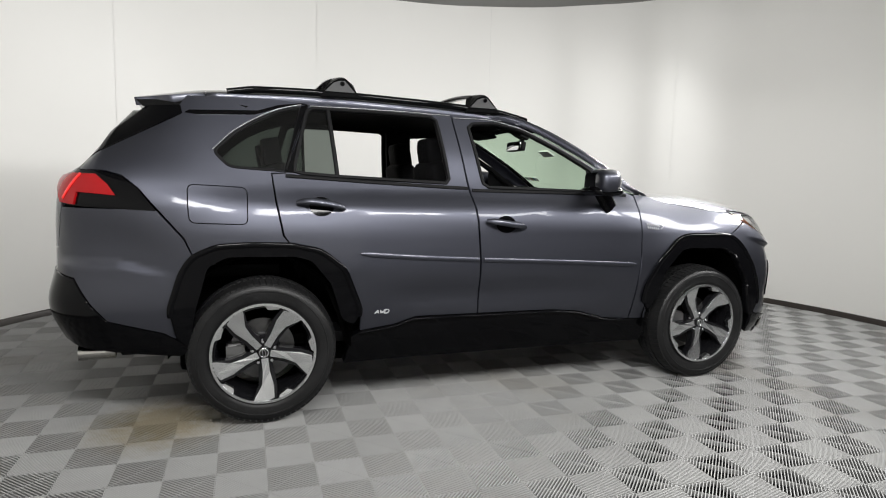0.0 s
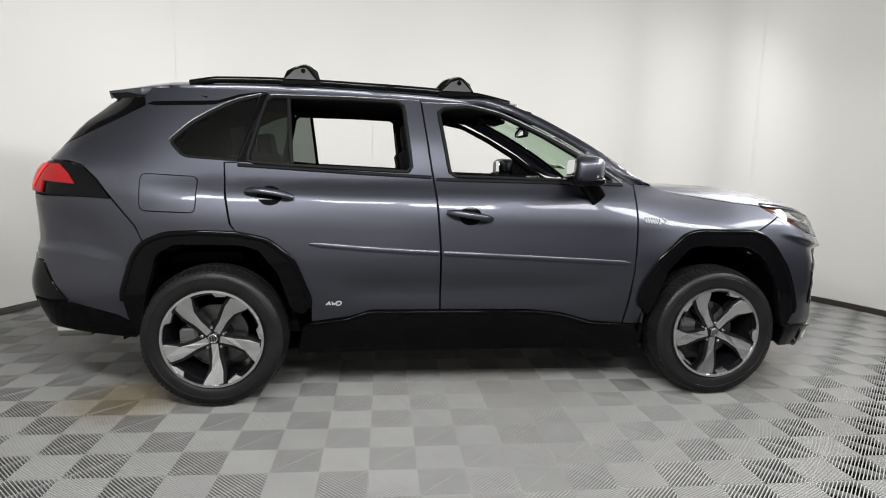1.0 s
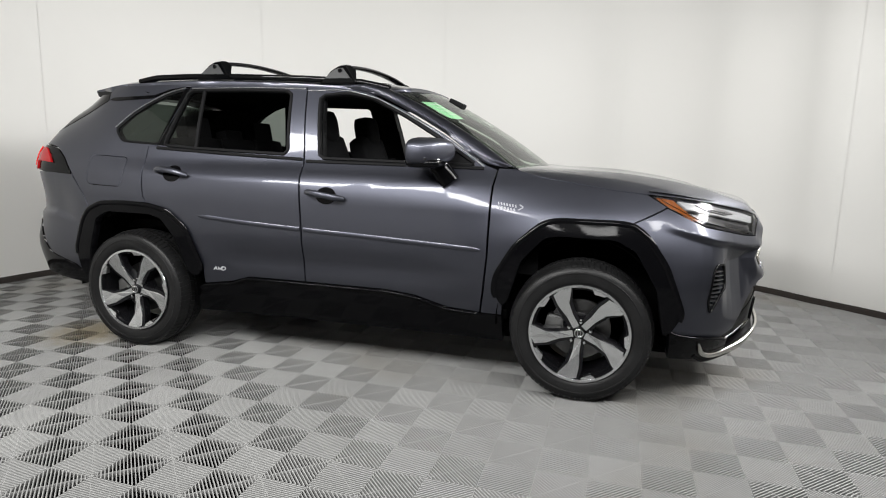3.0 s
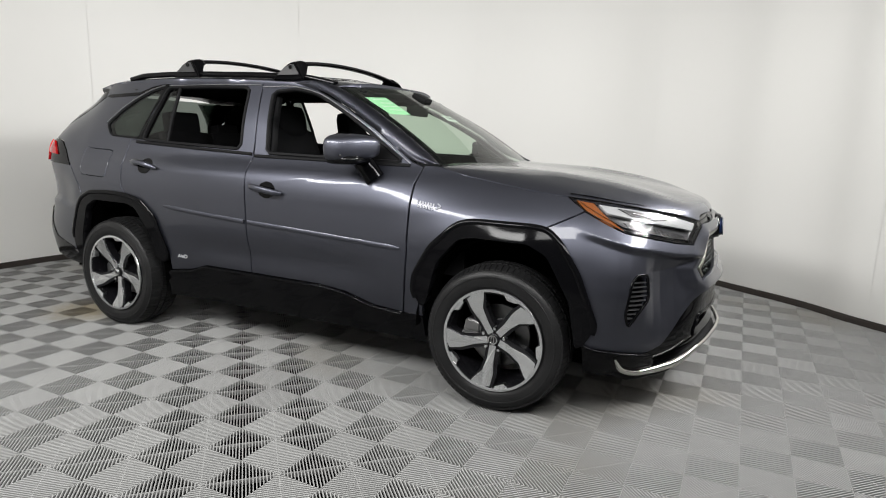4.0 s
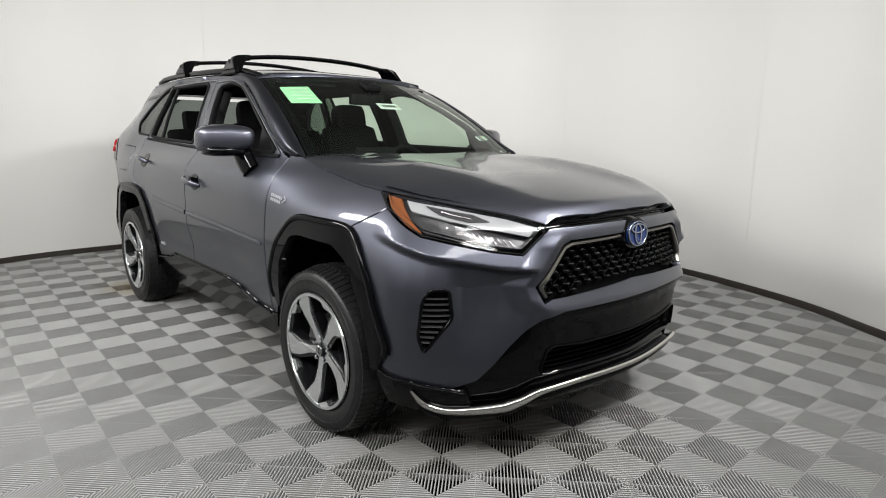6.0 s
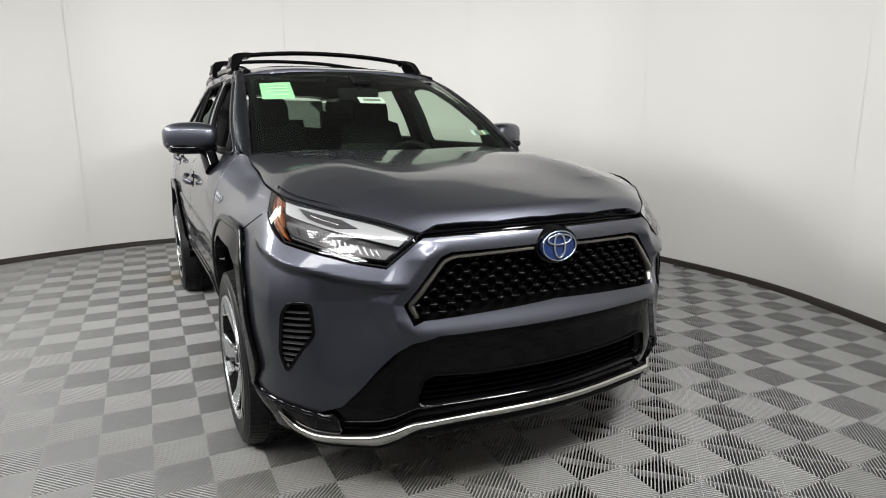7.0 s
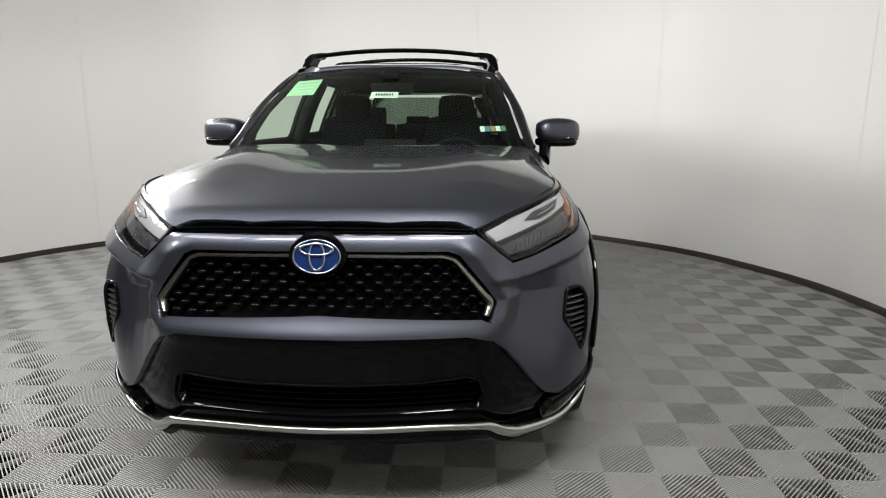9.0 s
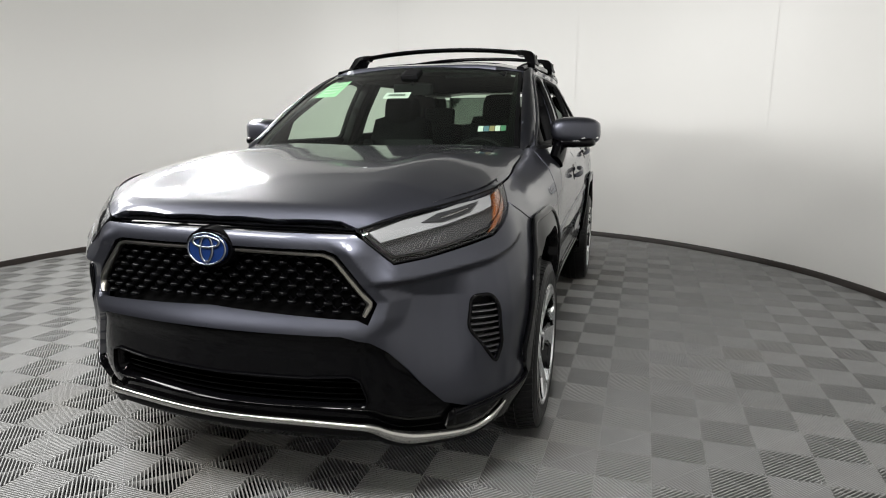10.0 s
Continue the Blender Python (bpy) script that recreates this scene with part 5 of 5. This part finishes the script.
front_seat(-0.36)
front_seat(0.36)
bench = soft_block((0.50, 1.26, 0.17), (-0.86, 0, 0.68), -5, name="rear_bench", parent=suv, label="black fabric rear bench")
for y, w in ((-0.40, 0.46), (0.03, 0.40), (0.43, 0.42)):
    soft_block((0.13, w, 0.64), (-1.185, y, 0.985), -17, name="backrest", parent=bench)
for y, w in ((-0.38, 0.25), (0.02, 0.20), (0.40, 0.25)):
    soft_block((0.09, w, 0.15 if w > 0.22 else 0.09), (-1.275, y, 1.355 if w > 0.22 else 1.31), -10, name="headrest", parent=bench)

# dashboard: a lofted shape across the cabin
bm = bmesh.new()
prof = [(0.50, 0.62), (0.46, 0.86), (0.50, 0.97), (0.60, 1.035), (0.76, 1.07), (0.95, 1.075), (1.10, 1.08), (1.10, 0.6)]
rows = [[bm.verts.new((x + 0.03 * math.cos(y * 2), y, z + (0.012 * math.cos((y - 0.37) * 6) if abs(y - 0.37) < 0.26 else 0))) for x, z in prof] for y in np.linspace(-0.72, 0.72, 25)]
for r0, r1 in zip(rows[:-1], rows[1:]):
    for k in range(len(prof) - 1):
        bm.faces.new([r0[k], r0[k + 1], r1[k + 1], r1[k]])
bm.faces.new(rows[0])
bm.faces.new(rows[-1][::-1])
bmesh.ops.bevel(bm, geom=[e for e in bm.edges if e.is_boundary is False and abs(e.verts[0].co.y - e.verts[1].co.y) > 0.02], offset=0.008, segments=1, affect="EDGES")
dash = part("dashboard", bm, M_dash, suv, "soft black dashboard", sharp=50)
part("display", box_bm(0.50, 0.525, -0.14, 0.14, 1.02, 1.19, 0.01), M_tablet, dash, "switched-off display on the dashboard").rotation_euler = (0, radians(-0), 0)
part("display_edge", box_bm(0.526, 0.535, -0.145, 0.145, 1.015, 1.195, 0.004), M_dash, dash)
part("dash_trim", box_bm(0.462, 0.475, -0.70, -0.16, 0.90, 0.925, 0.004), M_satin, dash)
bm = prism([(0.56, 1.06), (0.60, 1.13), (0.80, 1.10), (0.80, 1.06)], 0.22, 0.52)
bmesh.ops.bevel(bm, geom=bm.edges[:], offset=0.015, segments=2, affect="EDGES")
part("instrument_hood", bm, M_dash, dash)
part("center_console", box_bm(-0.25, 0.55, -0.13, 0.13, 0.40, 0.80, 0.03), M_dash, suv)
# steering wheel
t = np.linspace(0, 2 * math.pi, 40, endpoint=False)
ring = np.stack([0.40 - 0.19 * np.sin(t) * 0.42, 0.37 + 0.19 * np.cos(t), 1.02 + 0.19 * np.sin(t) * 0.907], 1)
steer = sweep("steering_wheel", ring, np.stack([np.zeros(40), np.cos(t), np.sin(t)], 1), 0.03, 0.03, M_dash, suv, closed=True, n=10, square=2, label="black leather steering wheel")
soft_block((0.06, 0.16, 0.13), (0.42, 0.37, 1.01), -25, name="steering_hub", material=M_dash, parent=steer)
for a, b in (((0.40, 0.19, 1.02), (0.42, 0.30, 1.01)), ((0.40, 0.55, 1.02), (0.42, 0.44, 1.01)), ((0.475, 0.37, 0.86), (0.44, 0.37, 0.96))):
    sweep("steering_spoke", [a, tuple((np.array(a) + b) / 2), b], np.array([1.0, 0, 0.3]), 0.04, 0.02, M_dash, steer)
sweep("steering_column", [(0.42, 0.37, 1.01), (0.60, 0.37, 0.93)], np.array([0, 1.0, 0]), 0.09, 0.09, M_dash, steer)
# inner mirror, camera housing, sun visors
mir = soft_block((0.035, 0.24, 0.065), (0.43, 0.0, 1.475), 8, name="inner_mirror", material=M_dash, parent=suv)
part("mirror_face", box_bm(0.408, 0.412, -0.11, 0.11, 1.45, 1.50, 0.0015), M_mirror, mir)
sweep("mirror_stalk", [(0.44, 0, 1.50), (0.50, 0, 1.535)], np.array([0, 1.0, 0]), 0.02, 0.02, M_dash, mir)
soft_block((0.10, 0.10, 0.03), (0.46, 0.0, 1.555), 24, name="camera_housing", material=M_dash, parent=suv)
for y in (-0.34, 0.34):
    soft_block((0.17, 0.36, 0.02), (0.27, y, 1.565), 12, name="sun_visor", material=M_liner, parent=suv)

# papers on the windscreen
def on_screen(name, a0, a1, s0, s1, material, label="", off=-0.006, parent=None):
    ob = panel(name, [(a0, s0), (a1, s0), (a1, s1), (a0, s1)], material, parent or windscreen, chart=screen_chart, off=off, hem=0.0, step=0.3, label=label)
    return ob


paper = on_screen("window_paper", 0.635, 0.885, 0.62, 0.845, M_paper, "pale green paper behind the windscreen")
for k in range(4):
    on_screen("print_bar", 0.67, 0.85 - 0.03 * (k % 2), 0.80 - 0.045 * k, 0.812 - 0.045 * k, M_white, off=-0.003)
on_screen("stock_label", -0.095, 0.130, 0.570, 0.640, M_white, "white paper label under the inner mirror")
for k in range(7):
    on_screen("print_bar", -0.055 + 0.022 * k, -0.042 + 0.022 * k, 0.592, 0.616, M_ink, off=-0.003)
M_st = [mat("green_sticker", (0.10, 0.26, 0.16), 0.5), mat("blue_sticker", (0.12, 0.22, 0.30), 0.5), mat("orange_sticker", (0.36, 0.27, 0.14), 0.5)]
for k, m in enumerate((M_st[0], M_white, M_st[2], M_st[1], M_white)):
    on_screen("inspection_sticker", -0.90 + 0.038 * k, -0.866 + 0.038 * k, 0.225, 0.275, m)
on_screen("corner_sticker", -0.93, -0.89, 0.90, 0.945, M_white)
on_screen("corner_sticker", -0.87, -0.80, 0.925, 0.94, M_white)

# ---- the room ----
M_wall = mat("white_wall_paint", (0.80, 0.792, 0.765), 0.42, 0, vary=0.02, scale=0.8, bump_by=0.02, bump_scale=60, rough_vary=0.06)
M_joint = mat("wall_joint_grey", (0.6, 0.6, 0.585), 0.7)
M_base = mat("dark_brown_baseboard", (0.022, 0.016, 0.013), 0.45, 0, vary=0.3, scale=10, rough_vary=0.1)
# for the sheet added behind the camera, seen only as dark reflections
M_dark_sheet = mat("dark_reflection_grey", (0.06, 0.06, 0.062), 0.6, 0, vary=0.15, scale=3, bump_by=0.05, bump_scale=60)
M_ceil = mat("grey_ceiling", (0.27, 0.27, 0.262), 0.8, 0, vary=0.05, scale=3, bump_by=0.1, bump_scale=40)
# M_slab: near-black, adds shade by colour in the gaps between tile ribs
M_slab = mat("gap_shade_floor_base", (0.008, 0.008, 0.008), 0.9, 0, vary=0.4, scale=5, IOR=1.2)


def tile_material():
    """Grey moulded plastic with scuffs, and brown dirt in patches."""
    m = mat("grey_floor_tile", (0.32, 0.32, 0.315), 0.5, 0, rough_vary=0.12, scale=9)
    nt = m.node_tree
    b = nt.nodes["Principled BSDF"]
    geo = nt.nodes.new("ShaderNodeNewGeometry")
    info = nt.nodes.new("ShaderNodeObjectInfo")
    big, fine, mixa, mixb, ra, rb = (nt.nodes.new(k) for k in ("ShaderNodeTexNoise", "ShaderNodeTexNoise", "ShaderNodeMix", "ShaderNodeMix", "ShaderNodeMapRange", "ShaderNodeMapRange"))
    big.inputs["Scale"].default_value, big.inputs["Detail"].default_value = 0.75, 7
    fine.inputs["Scale"].default_value, fine.inputs["Detail"].default_value = 7, 8
    nt.links.new(geo.outputs["Position"], big.inputs["Vector"])
    nt.links.new(geo.outputs["Position"], fine.inputs["Vector"])
    mixa.data_type = mixb.data_type = "RGBA"
    mixa.inputs["A"].default_value, mixa.inputs["B"].default_value = (0.335, 0.335, 0.328, 1), (0.275, 0.275, 0.269, 1)
    nt.links.new(fine.outputs["Fac"], mixa.inputs["Factor"])
    ra.inputs["From Min"].default_value, ra.inputs["From Max"].default_value, ra.inputs["To Max"].default_value = 0.56, 0.78, 0.75
    nt.links.new(big.outputs["Fac"], ra.inputs["Value"])
    nt.links.new(ra.outputs["Result"], mixb.inputs["Factor"])
    nt.links.new(mixa.outputs["Result"], mixb.inputs["A"])
    mixb.inputs["B"].default_value = (0.25, 0.23, 0.195, 1)
    # brown dirt carried in by the rear wheel
    dist, near, dirt, mixc, mul = (nt.nodes.new(k) for k in ("ShaderNodeVectorMath", "ShaderNodeMapRange", "ShaderNodeTexNoise", "ShaderNodeMix", "ShaderNodeMath"))
    dist.operation = "DISTANCE"
    nt.links.new(geo.outputs["Position"], dist.inputs[0])
    dist.inputs[1].default_value = (-1.82, -0.76, 0)
    near.inputs["From Min"].default_value, near.inputs["From Max"].default_value, near.inputs["To Min"].default_value, near.inputs["To Max"].default_value = 0.05, 0.5, 1.0, 0.0
    nt.links.new(dist.outputs["Value"], near.inputs["Value"])
    dirt.inputs["Scale"].default_value, dirt.inputs["Detail"].default_value, dirt.inputs["Roughness"].default_value = 14, 8, 0.75
    nt.links.new(geo.outputs["Position"], dirt.inputs["Vector"])
    mul.operation = "MULTIPLY"
    nt.links.new(near.outputs["Result"], mul.inputs[0])
    nt.links.new(dirt.outputs["Fac"], mul.inputs[1])
    mixc.data_type, mixc.clamp_factor = "RGBA", True
    ramp = nt.nodes.new("ShaderNodeMapRange")
    ramp.inputs["From Min"].default_value, ramp.inputs["From Max"].default_value = 0.12, 0.42
    nt.links.new(mul.outputs["Value"], ramp.inputs["Value"])
    nt.links.new(ramp.outputs["Result"], mixc.inputs["Factor"])
    nt.links.new(mixb.outputs["Result"], mixc.inputs["A"])
    mixc.inputs["B"].default_value = (0.22, 0.19, 0.135, 1)
    tint = nt.nodes.new("ShaderNodeHueSaturation")
    rb.inputs["To Min"].default_value, rb.inputs["To Max"].default_value = 0.92, 1.08
    nt.links.new(info.outputs["Random"], rb.inputs["Value"])
    nt.links.new(rb.outputs["Result"], tint.inputs["Value"])
    nt.links.new(mixc.outputs["Result"], tint.inputs["Color"])
    nt.links.new(tint.outputs["Color"], b.inputs["Base Color"])
    return m


M_tile = tile_material()
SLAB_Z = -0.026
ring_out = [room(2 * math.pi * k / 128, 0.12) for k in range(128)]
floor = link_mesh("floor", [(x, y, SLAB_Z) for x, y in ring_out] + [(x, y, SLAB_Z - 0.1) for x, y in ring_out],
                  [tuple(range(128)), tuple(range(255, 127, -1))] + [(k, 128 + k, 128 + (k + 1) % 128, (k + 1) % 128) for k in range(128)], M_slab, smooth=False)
tagged(floor, "slab, near-black for shade in the gaps, under grey ribbed interlocking tiles", "floor", kind="structure")
ceiling = link_mesh("ceiling", [(x, y, WALL_H) for x, y in ring_out] + [(x, y, WALL_H + 0.12) for x, y in ring_out],
                    [tuple(range(127, -1, -1)), tuple(range(128, 256))] + [(k, (k + 1) % 128, 128 + (k + 1) % 128, 128 + k) for k in range(128)], M_ceil, smooth=False)
tagged(ceiling, "plain grey ceiling over the round room", "ceiling", kind="structure")

# the round wall, of tall white sheets with fine joints
wall = new("wall_round")
tagged(wall, "curved white painted wall of tall sheets", "wall", kind="structure")
SHEETS = 8
DARK_SECTOR = (radians(-93), radians(0), 2.75)


def curved_sheet(name, a0, a1, z0, z1, material, parent):
    """A piece of the round wall between two angles and two heights."""
    angs = np.linspace(a0, a1, 21)
    v, f = [], []
    for g in (0.0, 0.06):
        for z in (z0, z1):
            v += [(*room(a, g), z) for a in angs]
    n = 21
    nin = []
    for g in (-1, 1):
        for z in (0, 1):
            for a in angs:
                p, q = room(a + 0.01), room(a - 0.01)
                d = np.array([-(p[1] - q[1]), p[0] - q[0], 0.0])
                nin.append(d / np.linalg.norm(d) * (1 if g < 0 else -1))
    for c in range(20):
        f += [(c + 1, c, n + c, n + c + 1), (2 * n + c, 2 * n + c + 1, 3 * n + c + 1, 3 * n + c)]
    return link_mesh(name, v, f, material, parent, nin)


for k in range(SHEETS):
    a0, a1 = DARK_SECTOR[1] + (2 * math.pi + DARK_SECTOR[0] - DARK_SECTOR[1]) * k / SHEETS, DARK_SECTOR[1] + (2 * math.pi + DARK_SECTOR[0] - DARK_SECTOR[1]) * (k + 1) / SHEETS
    curved_sheet("wall_sheet", a0 + 0.00025, a1 - 0.00025, SLAB_Z, WALL_H + 0.02, M_wall, wall)
curved_sheet("wall_sheet", DARK_SECTOR[0] + 0.0001, DARK_SECTOR[1] - 0.0001, DARK_SECTOR[2], WALL_H + 0.02, M_wall, wall)
# unseen dark sheet added behind the camera's walk, to darken the car's reflections
dark_sheet = curved_sheet("unseen_dark_sheet", DARK_SECTOR[0] + 0.0001, DARK_SECTOR[1] - 0.0001, SLAB_Z, DARK_SECTOR[2] - 0.002, M_dark_sheet, None)
tagged(dark_sheet, "plain dark grey sheet added in the unseen wall, for dark reflections", "door", kind="structure")
back = [room(2 * math.pi * k / 128, 0.07) for k in range(128)]
link_mesh("joint_backing", [(x, y, z) for z in (SLAB_Z, WALL_H) for x, y in back], [((k + 1) % 128, k, 128 + k, 128 + (k + 1) % 128) for k in range(128)], M_joint, wall)

angs = np.linspace(0, 2 * math.pi, 160, endpoint=False)
v, f = [], []
for g, z in ((-0.012, SLAB_Z), (-0.012, 0.046), (-0.006, 0.053), (0.004, 0.054)):
    v += [(*room(a, g), z) for a in angs]
for r in range(3):
    f += [(r * 160 + (k + 1) % 160, r * 160 + k, (r + 1) * 160 + k, (r + 1) * 160 + (k + 1) % 160) for k in range(160)]
tagged(link_mesh("baseboard", v, f, M_base), "dark brown baseboard round the foot of the wall", "baseboard", kind="structure")

# ---- floor tiles: moulded ribs that turn by a right angle from check to check ----
CHECK, GRID_TURN, GRID_AT = 0.2, -1.307, (0.847, -1.029)
RIBS, RIB_W = 22, 0.0043


def tile_mesh():
    v, f = [], []

    def rib(p, d, half, w, top):
        n = np.array([-d[1], d[0]])
        a, b = p - d * half, p + d * half
        base = len(v)
        prof = [(0.12, SLAB_Z), (0.5, top - 0.0030), (0.5, top - 0.0007), (0.34, top), (-0.34, top), (-0.5, top - 0.0007), (-0.5, top - 0.0030), (-0.12, SLAB_Z)]
        for q in (a, b):
            v.extend([(*(q + n * w * s), z) for s, z in prof])
        for k in range(7):
            f.append((base + k, base + 8 + k, base + 9 + k, base + k + 1))
        f.append(tuple(range(base, base + 8)))
        f.append(tuple(range(base + 15, base + 7, -1)))

    diag = CHECK * math.sqrt(2)
    for i in (0, 1):
        for j in (0, 1):
            c = np.array([(i - 0.5) * CHECK, (j - 0.5) * CHECK])
            d = np.array([1, -1 if (i + j) % 2 == 0 else 1]) / math.sqrt(2)
            n = np.array([-d[1], d[0]])
            for k in range(RIBS):
                o = (k + 0.5) / RIBS * diag - diag / 2
                half = diag / 2 - abs(o) - 0.0015
                if half > 0.004:
                    rib(c + n * o, d, half, RIB_W, 0.0)
            rib(c, n, diag / 2 - 0.004, 0.0022, -0.0020)
    # thin webs along the joints between the checks
    for at in (0.0, -CHECK):
        rib(np.array([at, 0.0]), np.array([0.0, 1.0]), CHECK - 0.002, 0.0022, -0.003)
        rib(np.array([0.0, at]), np.array([1.0, 0.0]), CHECK - 0.002, 0.0022, -0.003)
    return v, f


tv, tf = tile_mesh()
tile_data = bpy.data.meshes.new("floor_tile")
tile_data.from_pydata(tv, [], tf)
tile_data.materials.append(M_tile)
ct, st = math.cos(radians(GRID_TURN)), math.sin(radians(GRID_TURN))
far_v, far_f = [], []
tv_np = np.array(tv)
spots = []
for a in range(-18, 18):
    for b in range(-18, 18):
        i, j = 2 * a + 1, 2 * b + 1
        x, y = GRID_AT[0] + CHECK * (ct * i - st * j), GRID_AT[1] + CHECK * (st * i + ct * j)
        ang = math.atan2(y - ROOM_C[1], x - ROOM_C[0])
        rx, ry = room(ang, 0.24)
        if math.hypot(x - ROOM_C[0], y - ROOM_C[1]) < math.hypot(rx - ROOM_C[0], ry - ROOM_C[1]):
            spots.append((math.hypot(x - 0.6, y + 0.8), x, y))
spots.sort()
for k, (_, x, y) in enumerate(spots):
    if k < 300:
        ob = new("floor_tile", tile_data)
        ob.parent = floor
        ob.matrix_local = pose(x, y, 0, 0, 0, GRID_TURN)
    else:
        base = sum(len(q) for q in far_v)
        w = tv_np.copy()
        w[:, 0], w[:, 1] = x + ct * tv_np[:, 0] - st * tv_np[:, 1], y + st * tv_np[:, 0] + ct * tv_np[:, 1]
        far_v.append(w)
        far_f += [tuple(i + base for i in q) for q in tf]
if far_v:
    rest = link_mesh("outer_floor_tiles", np.concatenate(far_v), far_f, M_tile, floor, smooth=False)
    tagged(rest, kind="stuff")
